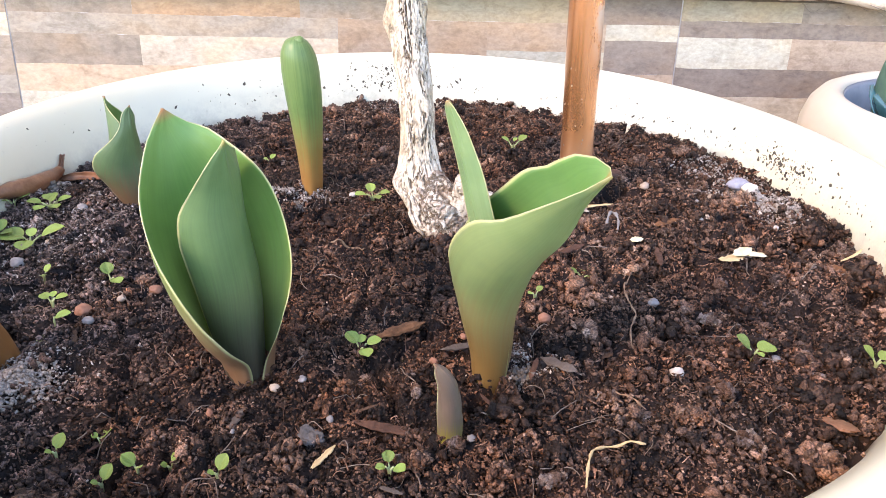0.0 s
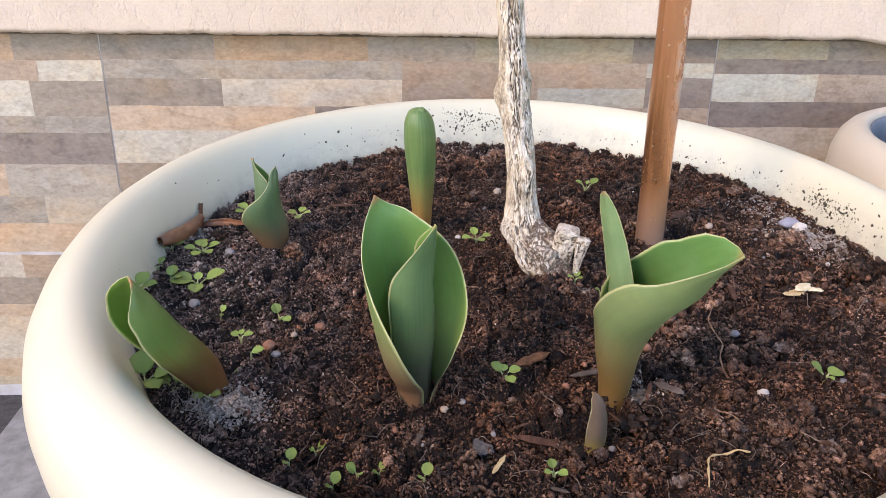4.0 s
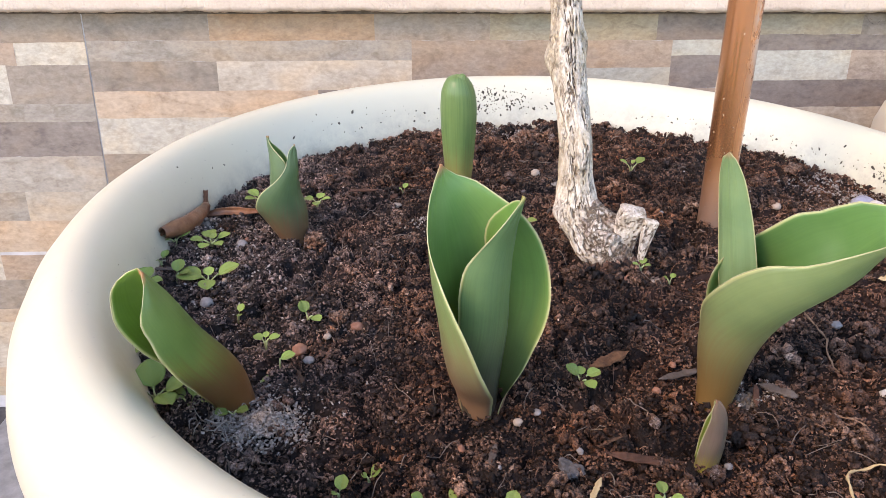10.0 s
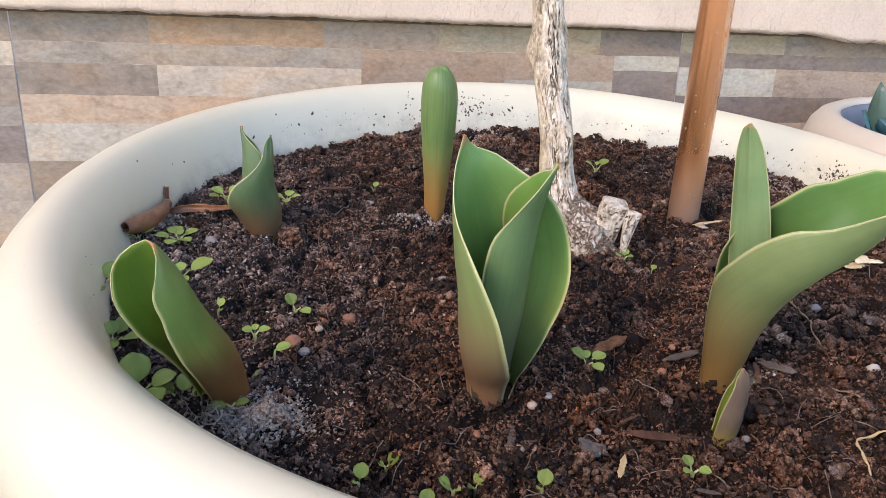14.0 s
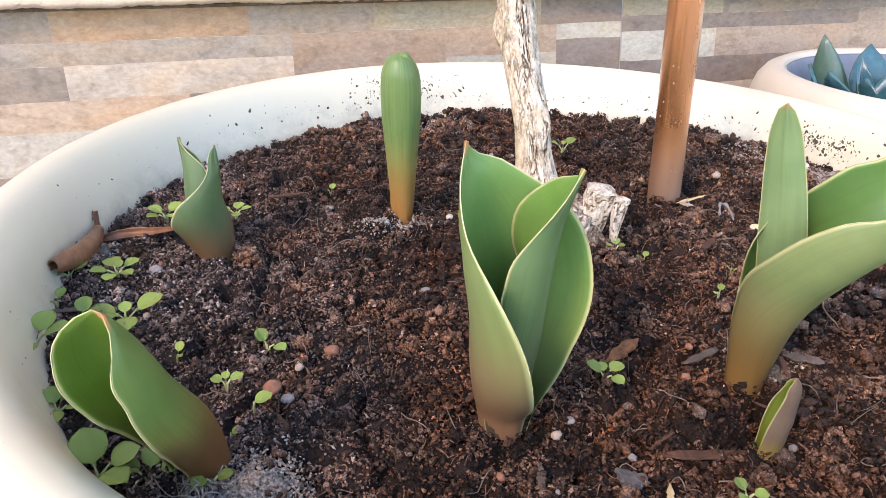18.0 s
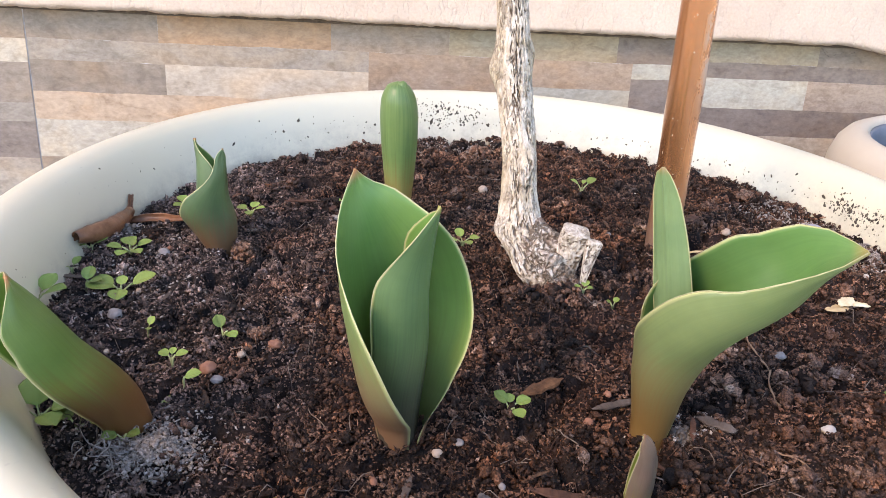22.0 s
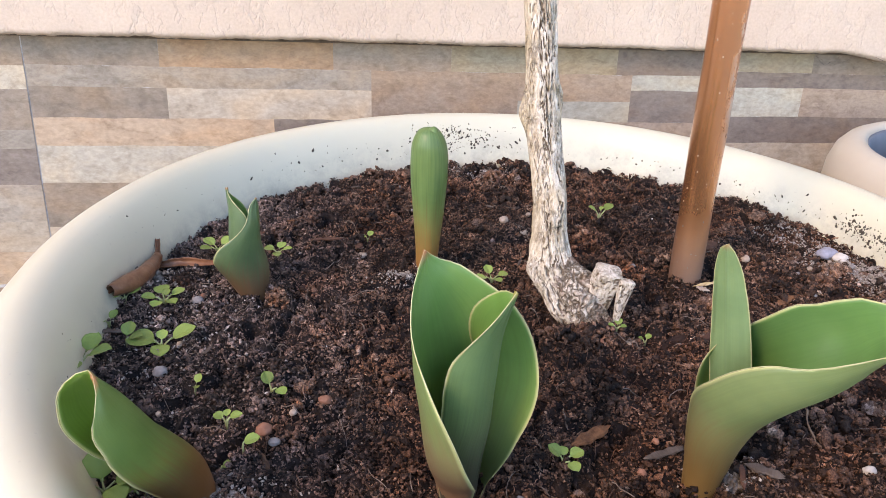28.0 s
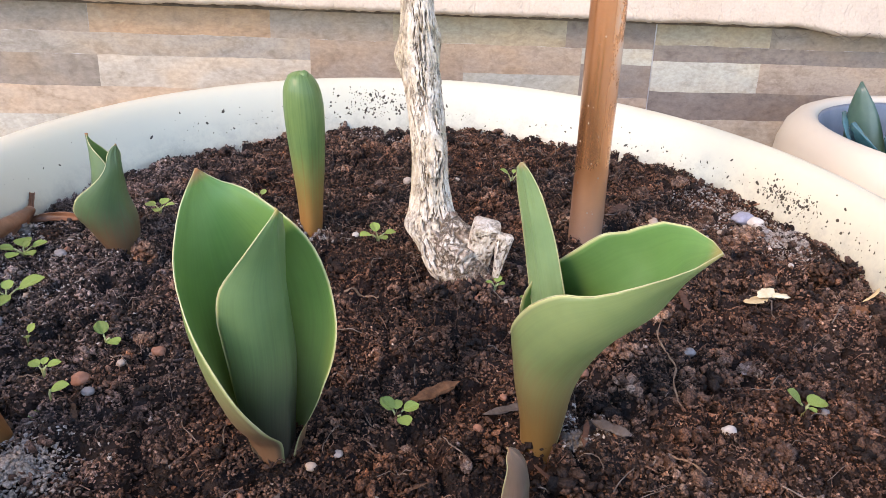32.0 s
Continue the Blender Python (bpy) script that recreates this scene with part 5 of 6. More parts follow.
# ---- woody stem with a cut stub ----
def stem_mesh():
    keys = [(0.0, 0.0175, 0.2870, 0.300, 0.0110), (0.08, 0.0155, 0.2900, 0.3120, 0.0118), (0.16, 0.0100, 0.2950, 0.3220, 0.0128), (0.24, 0.0050, 0.3020, 0.3320, 0.0112), (0.34, 0.0035, 0.3070, 0.3480, 0.0082), (0.45, 0.0025, 0.3110, 0.3650, 0.0077),
            (0.6, -0.0010, 0.3180, 0.3890, 0.0078), (0.66, -0.0025, 0.3205, 0.4000, 0.0081), (0.74, -0.0035, 0.3240, 0.4180, 0.0072), (1.0, -0.0125, 0.340, 0.510, 0.0066), (1.3, -0.022, 0.352, 0.640, 0.0060)]
    nv, nu = 700, 160
    t, k = smooth_keys(keys, nv)
    c, r = k[:, :3], k[:, 3]
    a = np.linspace(0, 2 * np.pi, nu, endpoint=False)
    A, T = np.meshgrid(a, t)
    ca, sa = np.cos(A), np.sin(A)
    z = c[:, 2][:, None]
    tw = A + 6 * (z - 0.3)
    ridge = fbm(np.cos(tw) * 4.0 + 9, np.sin(tw) * 4.0 + 9, z * 55, 3, 71, 0.6)
    crack = np.abs(fbm(np.cos(tw) * 8.5 + 3, np.sin(tw) * 8.5 + 3, z * 150, 3, 78, 0.6))
    bare = np.clip(0.1 - 0.85 * np.cos(A - radians(-25)) + 0.5 * fbm(ca * 2 + 5, sa * 2, z * 30, 3, 88), 0, 1) * np.clip((z - 0.325) / 0.02, 0, 1)
    groove = (1 - 0.8 * bare) * np.clip(1.2 - crack / 0.125, 0, 1) * np.clip(0.95 + 1.2 * fbm(ca * 2, sa * 2, z * 40, 2, 83), 0, 1)
    lump = fbm(ca * 1.3 + 3, sa * 1.3 + 3, z * 60, 3, 75)
    foot = np.clip((0.345 - z) / 0.03, 0, 1)
    rr = r[:, None] * (1 + 0.10 * lump + 0.28 * foot * lump) + 0.0009 * ridge * (1 - 0.7 * bare) - 0.0013 * groove
    for ka, kz, kh in ((-70, 0.363, 0.0022), (175, 0.399, 0.0022), (10, 0.407, 0.0022), (200, 0.332, 0.003), (-60, 0.326, 0.003)):
        d = np.angle(np.exp(1j * (A - radians(ka))))
        rr = rr + kh * np.exp(-(d / 0.45) ** 2 - ((z - kz) / 0.006) ** 2)
    x, y = c[:, 0][:, None] + rr * ca, c[:, 1][:, None] + rr * sa
    v = np.stack([x, y, np.broadcast_to(z, x.shape)], -1).reshape(-1, 3)
    me = np_mesh("stem", v, grid_faces(nu, nv, True))
    at = me.attributes.new("groove", "FLOAT", "POINT")
    at.data.foreach_set("value", groove.ravel().astype(np.float32))
    me.attributes.new("skin", "FLOAT", "POINT").data.foreach_set("value", bare.ravel().astype(np.float32))
    return me


woody = thing("woody_stem", "pale grey woody stem with furrowed bark and a sawn-off stub", "stem")
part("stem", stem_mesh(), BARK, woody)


def stub_mesh(p0, p1, r0, r1, seed, square=0.0, flat=1.0, knots=0.30):
    nv, nu = 60, 48
    p0, p1 = np.array(p0), np.array(p1)
    d = (p1 - p0) / np.linalg.norm(p1 - p0)
    s = np.cross(d, (0.2, 1, 0.1))
    s /= np.linalg.norm(s)
    u = np.cross(d, s)
    a = np.linspace(0, 2 * np.pi, nu, endpoint=False)
    v, gr = [], []
    for i in range(nv + 4):
        f = min(i / nv, 1.0)
        r = (r0 + (r1 - r0) * f) * (1.0 if i <= nv else (0.93, 0.5, 0.0)[min(i - nv - 1, 2)])
        n = fbm(np.cos(a) * 2.4 + seed, np.sin(a) * 2.4, f * 3.0, 4, seed, 0.65)
        cr = np.clip(1 - np.abs(fbm(np.cos(a) * 3.1 + 4, np.sin(a) * 3.1 + seed, f * 5.0, 3, seed + 2)) / 0.12, 0, 1)
        c = p0 + (p1 - p0) * f + d * ((0.0006, 0.0010, 0.0011)[min(i - nv - 1, 2)] if i > nv else 0)
        rad = r * (1 + knots * n - 0.09 * cr * (i <= nv))
        if square:
            rad = rad * (np.abs(np.cos(a)) ** square + np.abs(np.sin(a)) ** square) ** (-1 / square)
        v.append(c + s * (rad * np.cos(a))[:, None] + u * (rad * np.sin(a) * flat)[:, None])
        gr.append(np.clip(cr * 0.9 + np.clip(-n, 0, 1), 0, 1) if i <= nv else 0.0 * cr)
    me = np_mesh("stub", np.concatenate(v), grid_faces(nu, nv + 4, True))
    at = me.attributes.new("groove", "FLOAT", "POINT")
    at.data.foreach_set("value", np.concatenate(gr).astype(np.float32))
    return me


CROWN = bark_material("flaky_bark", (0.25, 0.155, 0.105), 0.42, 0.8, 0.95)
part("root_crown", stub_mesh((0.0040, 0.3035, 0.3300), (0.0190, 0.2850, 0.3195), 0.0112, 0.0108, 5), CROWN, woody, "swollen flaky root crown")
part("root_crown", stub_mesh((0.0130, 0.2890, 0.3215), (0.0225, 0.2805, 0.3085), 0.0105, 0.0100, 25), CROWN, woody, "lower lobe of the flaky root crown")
SAWN = bark_material("sawn_wood", (0.46, 0.40, 0.33), 0.46, 0.5)
part("stub", stub_mesh((0.0215, 0.2885, 0.3140), (0.0252, 0.2835, 0.3385), 0.0056, 0.0060, 3, 5.0, 0.85, 0.10), SAWN, woody, "squarish sawn-off side shoot")
part("stub", stub_mesh((0.0290, 0.2770, 0.3165), (0.0322, 0.2797, 0.3352), 0.0012, 0.0036, 9, 4.0, 0.9, 0.12), SAWN, woody, "grey split wedge of the sawn-off stub")

# ---- copper cane ----
cane = thing("copper_pipe", "weathered copper pipe stuck upright into the soil", "pipe", at=pose(0.0812, 0.3177, 0.306) @ Matrix.Rotation(radians(-2.73), 4, "Y"))
rows = [(0.0078 + 0.00012 * math.sin(z * 90), z) for z in np.linspace(0, 0.55, 90)]
part("tube", lathe("tube", rows + [(0.0066, 0.55), (0.0066, 0.40)], 40, 0.0004, 9), COPPER, cane)
crust_v, crust_f = [], []
rng = random.Random(4)
for i in range(190):
    a, z = radians(rng.gauss(-95, 45) if i % 3 else rng.uniform(0, 360)), 0.012 + 0.24 * rng.random() ** 1.3
    s = 0.00011 + 0.00030 * rng.random() ** 3
    q = ICO_V * np.array([s * 0.4, s, s * rng.uniform(1, 1.9)])
    rot = np.array([[math.cos(a), -math.sin(a), 0], [math.sin(a), math.cos(a), 0], [0, 0, 1]])
    crust_f.append(ICO_F + len(ICO_V) * i)
    crust_v.append(q @ rot.T + np.array([0.0078 * math.cos(a), 0.0078 * math.sin(a), z]))
lime = part("lime_crust", np_mesh("lime_crust", np.concatenate(crust_v), np.concatenate(crust_f)), PEBBLE["tan"], cane, "pale lime spots")
lime["kind"] = "stuff"


# ---- seedlings ----
def leaflet_mesh(ln, w, seed, curl=0.25):
    """A small spoon-shaped seed leaf lying along +x, with thickness."""
    rng = random.Random(seed)
    nu, nv = 9, 12
    t = np.linspace(0, 1, nv)
    u = np.linspace(-1, 1, nu)
    prof = w * np.sqrt(np.clip(1 - ((t - 0.55) / 0.46) ** 2, 0.0, 1)) + 0.03 * w
    prof[:2] = w * 0.12
    x = (t * ln)[:, None] - 0.05 * ln * (np.abs(u) ** 2)[None] * (t > 0.8)[:, None]
    y = prof[:, None] * u[None]
    z = ln * curl * (0.5 - (t - 0.6) ** 2)[:, None] + 0.22 * np.abs(y) - 0.05 * ln + 0.05 * w * np.sin(u * 5 + rng.random() * 6)[None]
    top = np.stack([x + 0 * y, y, z], -1).reshape(-1, 3)
    bot = top - np.array([0, 0, 0.00035])
    ring = [j * nu for j in range(nv)] + [(nv - 1) * nu + i for i in range(1, nu)] + [j * nu + nu - 1 for j in range(nv - 2, -1, -1)] + list(range(nu - 2, -1, -1))
    rim = np.array([(a, b, b + nu * nv, a + nu * nv) for a, b in zip(ring[:-1], ring[1:])])
    return np_mesh("leaflet", np.concatenate([top, bot]), np.concatenate([grid_faces(nu, nv), grid_faces(nu, nv)[:, ::-1] + nu * nv, rim[:, ::-1]]))


LEAFLETS = [leaflet_mesh(1.0, w, i, c) for i, (w, c) in enumerate(((0.44, 0.16), (0.50, 0.10), (0.41, 0.22), (0.47, 0.05)))]
for me in LEAFLETS:
    me.materials.append(SEEDLING)


def seedling(x, y, leaves, label, height=0.003):
    """leaves: rows of (direction in degrees, length, start offset, rise in degrees)."""
    z = on_soil(x, y, 0.0006)
    small = 0.8 if x > -0.16 else 1.0
    ob = thing("seedling", label, "seedling", at=pose(x, y, z), group="weed seedlings in the planter")
    for i, (d, ln, off, rise) in enumerate(leaves):
        ln *= small
        dx, dy = math.cos(radians(d)), math.sin(radians(d))
        tip = (off * dx, off * dy, height)
        part("leaflet", LEAFLETS[i % 4], None, ob, at=pose(*tip, 0, -rise, d) @ Matrix.Scale(ln, 4))
        part("stalk", tube_mesh("stalk", [(0, 0, -0.002), (off * dx * 0.4, off * dy * 0.4, height * 0.6), (tip[0] + dx * ln * 0.06, tip[1] + dy * ln * 0.06, tip[2] + ln * 0.06)], [0.0004, 0.0004, 0.0003], 5), SEEDLING_STEM, ob)


P4 = "tiny green seedling with rounded leaves on the soil"
seedling(-0.0170, 0.1985, [(15, 0.0072, 0.002, 10), (-60, 0.0062, 0.002, -5), (140, 0.0075, 0.001, 25), (85, 0.005, 0.001, 20)], "green seedling with four rounded leaves", 0.003)
seedling(-0.1191, 0.2469, [(125, 0.007, 0.001, 45), (-40, 0.0062, 0.0025, -5)], "bright green seedling with two leaves")
seedling(0.1155, 0.1888, [(150, 0.0085, 0.001, 35), (10, 0.0085, 0.001, 5), (-70, 0.004, 0.001, 0)], "light green seedling with two broad leaves")
seedling(0.1546, 0.1830, [(140, 0.007, 0.001, 40), (20, 0.006, 0.001, 20), (-60, 0.005, 0.001, 5)], "light green seedling close to the rim")
seedling(0.0716, 0.2508, [(160, 0.006, 0.002, 10), (70, 0.006, 0.002, 15), (-50, 0.005, 0.002, 5)], "pale yellowish seedling with spread leaves")
for x, y, d in ((-0.0918, 0.163, 20), (-0.1004, 0.1544, 70), (-0.0836, 0.1436, 60), (-0.0749, 0.1473, 165), (-0.0676, 0.1511, 40), (-0.0513, 0.1415, 60)):
    seedling(x, y, [(d, 0.0062, 0.0005, 40), (d + 150, 0.0028, 0.0005, 30)], "single upright spoon-shaped seed leaf", 0.002)
seedling(-0.0052, 0.1438, [(100, 0.005, 0.001, 20), (-30, 0.005, 0.001, 10), (200, 0.004, 0.001, 10)], P4)
seedling(-0.1909, 0.3167, [(30, 0.006, 0.002, 15), (190, 0.007, 0.002, 5), (100, 0.006, 0.002, 25)], P4)
seedling(-0.1733, 0.3157, [(30, 0.007, 0.003, 10), (110, 0.007, 0.003, 10), (190, 0.007, 0.003, 10), (250, 0.006, 0.003, 0), (-45, 0.006, 0.003, 0), (70, 0.004, 0.001, 40)], "rosette of small green leaves")
seedling(-0.1676, 0.2825, [(25, 0.011, 0.004, 15), (175, 0.012, 0.002, 5), (-80, 0.009, 0.002, -5), (90, 0.005, 0.001, 35)], "green seedling with three larger leaves", 0.004)
seedling(-0.1491, 0.2541, [(60, 0.005, 0.001, 40), (-60, 0.003, 0.001, 10)], P4)
seedling(-0.1330, 0.2276, [(20, 0.006, 0.001, 5), (160, 0.005, 0.001, 15), (90, 0.004, 0.001, 20)], P4)
seedling(-0.1332, 0.2125, [(10, 0.006, 0.0, 5)], "single round seed leaf on the soil")
seedling(-0.1254, 0.2130, [(15, 0.0075, 0.0, 10)], "single round seed leaf with a pale centre")
seedling(-0.1825, 0.2330, [(60, 0.008, 0.002, 30), (160, 0.009, 0.003, 25), (-20, 0.008, 0.003, 10), (-90, 0.007, 0.002, 0), (110, 0.006, 0.001, 40)], "cluster of small rounded leaves at the rim", 0.004)
seedling(-0.1675, 0.2015, [(110, 0.011, 0.002, 45), (20, 0.009, 0.003, 15), (-40, 0.009, 0.002, 0), (190, 0.007, 0.002, 10)], "cluster of spoon-shaped leaves at the rim", 0.004)
seedling(-0.1550, 0.1985, [(70, 0.009, 0.002, 35), (10, 0.010, 0.003, 10), (150, 0.008, 0.002, 20)], "olive green seedling under the leaning shoot", 0.004)
seedling(-0.1378, 0.1885, [(-10, 0.006, 0.001, 10), (200, 0.006, 0.001, 10)], P4)
seedling(-0.1940, 0.2660, [(150, 0.011, 0.002, 40), (60, 0.009, 0.003, 30), (0, 0.010, 0.003, 15), (-90, 0.007, 0.003, 0)], "seedling with round leaves against the rim", 0.006)
seedling(-0.1820, 0.2840, [(80, 0.007, 0.001, 35), (0, 0.006, 0.001, 10)], P4)
seedling(-0.1930, 0.2990, [(60, 0.005, 0.001, 30), (200, 0.004, 0.001, 10)], P4)
seedling(-0.1250, 0.3550, [(70, 0.007, 0.002, 15), (160, 0.007, 0.002, 5), (0, 0.007, 0.002, 10), (-90, 0.006, 0.002, 0)], "four-leaved seedling beside the small tulip")
seedling(-0.1560, 0.3620, [(150, 0.009, 0.002, 20), (40, 0.009, 0.002, 25), (-60, 0.007, 0.002, 0), (210, 0.008, 0.003, 10)], "green seedling behind the dead leaf", 0.004)
seedling(-0.0186, 0.3213, [(110, 0.007, 0.002, 35), (10, 0.007, 0.003, 5), (200, 0.008, 0.003, 5), (-60, 0.006, 0.002, 0)], "green seedling with four leaves by the woody stem")
seedling(0.0593, 0.3890, [(160, 0.007, 0.002, 25), (25, 0.008, 0.004, 30), (60, 0.004, 0.002, 30)], "spindly seedling with a white bent stalk", 0.005)
seedling(0.0286, 0.2734, [(60, 0.005, 0.001, 30), (-20, 0.004, 0.001, 10), (170, 0.004, 0.001, 10)], P4)
seedling(0.0426, 0.2721, [(40, 0.004, 0.001, 30), (150, 0.003, 0.001, 15)], P4)
seedling(0.0480, 0.2290, [(40, 0.004, 0.001, 30), (200, 0.003, 0.001, 10)], P4)
seedling(-0.0780, 0.3700, [(60, 0.005, 0.001, 30), (170, 0.004, 0.001, 10)], P4)


# ---- stones, chips and litter on the soil ----
def pebble(x, y, size, tone, label, flat=0.7, seed=1, turn=0.0):
    ob = part("pebble", rock_mesh("pebble", size, seed, flat, 0.18), PEBBLE[tone], at=pose(x, y, on_soil(x, y, size * flat * 0.55), 0, 0, turn))
    return tagged(ob, label, "pebble", "pebbles on the soil")


pebble(0.0894, 0.1860, 0.0026, "white", "small white pebble on the dark soil", 0.75, 1)
pebble(-0.0004, 0.3815, 0.0027, "tan", "rounded off-white pebble behind the woody stem", 0.7, 2)
pebble(-0.0819, 0.3544, 0.0032, "tan", "flat whitish pebble on soil", 0.45, 3)
pebble(0.1722, 0.3360, 0.0062, "blue", "oval grey-blue pebble near the rim", 0.6, 4)
pebble(0.1755, 0.3300, 0.0040, "white", "pale pebble beside the grey-blue one", 0.6, 5)
pebble(-0.1195, 0.2225, 0.0029, "red", "reddish brown pebble on soil", 0.8, 6)
pebble(-0.0985, 0.2380, 0.0026, "red", "small reddish pebble on soil", 0.8, 7)
pebble(-0.0428, 0.1795, 0.0017, "tan", "pointed whitish pebble before the tulip", 0.8, 8)
pebble(-0.0560, 0.2715, 0.0022, "grey", "small light grey pebble on soil", 0.7, 9)
pebble(0.0570, 0.2010, 0.0017, "white", "tiny white pebble on soil", 0.8, 10)
pebble(0.0930, 0.2250, 0.0022, "grey", "small pale grey pebble on soil", 0.7, 11)
pebble(0.0500, 0.2180, 0.0024, "red", "tiny brick-red pebble on soil", 0.8, 12)
pebble(-0.1640, 0.2640, 0.0030, "grey", "light grey pebble in the ashy patch", 0.8, 13)
pebble(-0.1590, 0.3170, 0.0028, "grey", "grey pebble near the small tulip", 0.8, 14)
pebble(0.0090, 0.3700, 0.0022, "tan", "tiny pinkish crumb of stone", 0.7, 15)
pebble(-0.1155, 0.2165, 0.0022, "grey", "grey pebble beside the red one", 0.7, 16)
pebble(-0.0290, 0.3260, 0.0018, "white", "tiny white stone on the soil", 0.7, 17)
pebble(0.0180, 0.1545, 0.0014, "grey", "tiny white stone beside the sprout", 0.8, 18)
pebble(0.1200, 0.3300, 0.0026, "tan", "small tan pebble near the pipe", 0.7, 19)
g = random.Random(31)
for i in range(20):
    x, y = 0.172 + g.gauss(0, 0.016), 0.318 + g.gauss(0, 0.016)
    if math.hypot(x - PX, y - PY) < 0.198:
        pebble(x, y, g.uniform(0.0008, 0.0019), g.choice(["grey", "white", "grey", "tan"]), "small pale pebble in the stony corner", 0.75, 40 + i, g.uniform(0, 360))
for i in range(40):
    a, r = g.uniform(0, 6.283), 0.195 * math.sqrt(g.random())
    pebble(PX + r * math.cos(a), PY + r * math.sin(a), g.uniform(0.0008, 0.0017), g.choice(["grey", "tan", "red", "grey"]), "tiny stone among the soil crumbs", 0.8, 80 + i, g.uniform(0, 360))


def clod(x, y, size, tone, label, seed, flat=0.7, turn=0.0, angular=0.0, lift=0.4):
    if angular:
        me = rock_mesh("soil_clod", size * 0.8, seed, flat, 0.4, 4, angular)
    else:
        g = np.random.default_rng(seed)
        n = 260
        d = g.normal(size=(n, 3))
        d /= np.linalg.norm(d, axis=1)[:, None]
        lob = size * 0.62 * (1 + 0.35 * np.sin(3 * d[:, 0] + seed) + 0.3 * np.sin(4 * d[:, 1] + 2 * seed))
        q = d * (lob * g.uniform(0.45, 1.15, n))[:, None] * np.array([1.0, 0.75, flat])
        me = grains("soil_clod", PX + q[:, 0], PY + q[:, 1], q[:, 2], size * g.uniform(0.06, 0.19, n), np.clip(TONE[tone] + g.normal(0, 0.13, n), 0, 0.93 if tone == "ash" else 0.74), seed, (0.6, 1.6), 0.8)
    ob = part("soil_clod", me, CRUMB if not angular and tone != "ash" else CLOD[tone], at=pose(x, y, on_soil(x, y, size * flat * lift * 0.6), 0, 0, turn))
    return tagged(ob, label, "soil clod", "clods on the soil")


TONE = {"dark": 0.28, "brown": 0.55, "orange": 0.68, "ash": 0.80}
clod(0.1778, 0.2330, 0.0130, "dark", "large dark peaty clod against the rim", 1, 0.5, 20)
clod(0.1290, 0.1690, 0.0100, "dark", "flat clod of dark peat", 2, 0.35, 60)
clod(0.1815, 0.2760, 0.0085, "dark", "black rounded clod by the rim", 3, 0.7)
clod(0.1940, 0.2810, 0.0070, "dark", "dark clod touching the rim", 4, 0.8)
clod(0.0375, 0.1845, 0.0055, "ash", "whitish crumbly clod by the flaring tulip", 5, 0.7)
clod(0.0450, 0.1905, 0.0070, "dark", "grey-black clod beside the tulip", 6, 0.6, 40, 0.7)
clod(-0.0290, 0.1600, 0.0055, "stone", "angular grey chunk of earth", 7, 0.6, -40, 0.8)
clod(0.0250, 0.1450, 0.0048, "brown", "rounded brown clod of earth", 8, 0.8)
clod(0.0600, 0.1440, 0.0045, "dark", "small dark lump of earth", 9, 0.8)
clod(0.1652, 0.3174, 0.0085, "orange", "rust-coloured fibrous clod of peat", 10, 0.5)
clod(0.1480, 0.3080, 0.0075, "brown", "brown fibrous clod of earth", 11, 0.6)
clod(0.1600, 0.3868, 0.0065, "orange", "rusty peat clod near the far rim", 31, 0.55)
clod(-0.1075, 0.2500, 0.0048, "orange", "rusty fibrous crumb of peat", 12, 0.5)
clod(0.0830, 0.2960, 0.0080, "orange", "rusty peat clod before the pipe", 13, 0.6)
clod(-0.1220, 0.3130, 0.0080, "brown", "light brown fibrous clod at the tulip foot", 14, 0.6)
clod(-0.0560, 0.3200, 0.0070, "ash", "pale crumbly clod at the rolled tulip", 15, 0.4)
clod(-0.1290, 0.1840, 0.0075, "ash", "ashen crumbly clod below the leaning shoot", 16, 0.45)
tuft = thing("root_tuft", "tangle of pale dried rootlets over an ashen clod", "roots", at=pose(-0.1430, 0.1880, on_soil(-0.1430, 0.1880)))
g = random.Random(17)
for i in range(34):
    d, ln, up = g.uniform(0, 6.283), g.uniform(0.005, 0.011), g.uniform(0.0005, 0.003)
    x0, y0, bend = g.gauss(0.003, 0.006), g.gauss(-0.002, 0.003), g.gauss(0, 2.4)
    pts = []
    for j in range(7):
        q = j / 6
        x0, y0 = x0 + math.cos(d + bend * q) * ln / 6, y0 + math.sin(d + bend * q) * ln / 6
        pts.append((x0, y0, 0.0012 + up * math.sin(math.pi * (0.1 + 0.8 * q)) + on_soil(x0 - 0.1430, y0 + 0.1880) - on_soil(-0.1430, 0.1880)))
    part("rootlet", tube_mesh("rootlet", pts, [0.00016, 0.0002, 0.00024, 0.00024, 0.0002, 0.00016, 0.0001], 4), PALE_FIBRE, tuft)
clod(-0.1880, 0.3390, 0.0110, "ash", "pale grey dry clod beside the dead leaf", 17, 0.5)
clod(-0.1700, 0.3350, 0.0060, "dark", "dark crumb of peaty earth", 18, 0.7)
clod(0.1250, 0.3620, 0.0070, "brown", "brown lump near the far rim", 19, 0.6)
clod(0.0300, 0.4550, 0.0080, "dark", "dark lump against the planter rim", 20, 0.6)
clod(0.0700, 0.4480, 0.0070, "brown", "brown lump against the planter rim", 21, 0.6)
clod(-0.0500, 0.4620, 0.0075, "brown", "crumbly lump against the planter rim", 22, 0.6)
clod(0.1050, 0.1500, 0.0062, "dark", "dark lump lying on the soil", 23, 0.7)
clod(0.0850, 0.1620, 0.0050, "brown", "brown lump lying on the soil", 24, 0.7)
clod(0.1150, 0.1420, 0.0085, "brown", "crumbly light brown clod of earth", 25, 0.6)
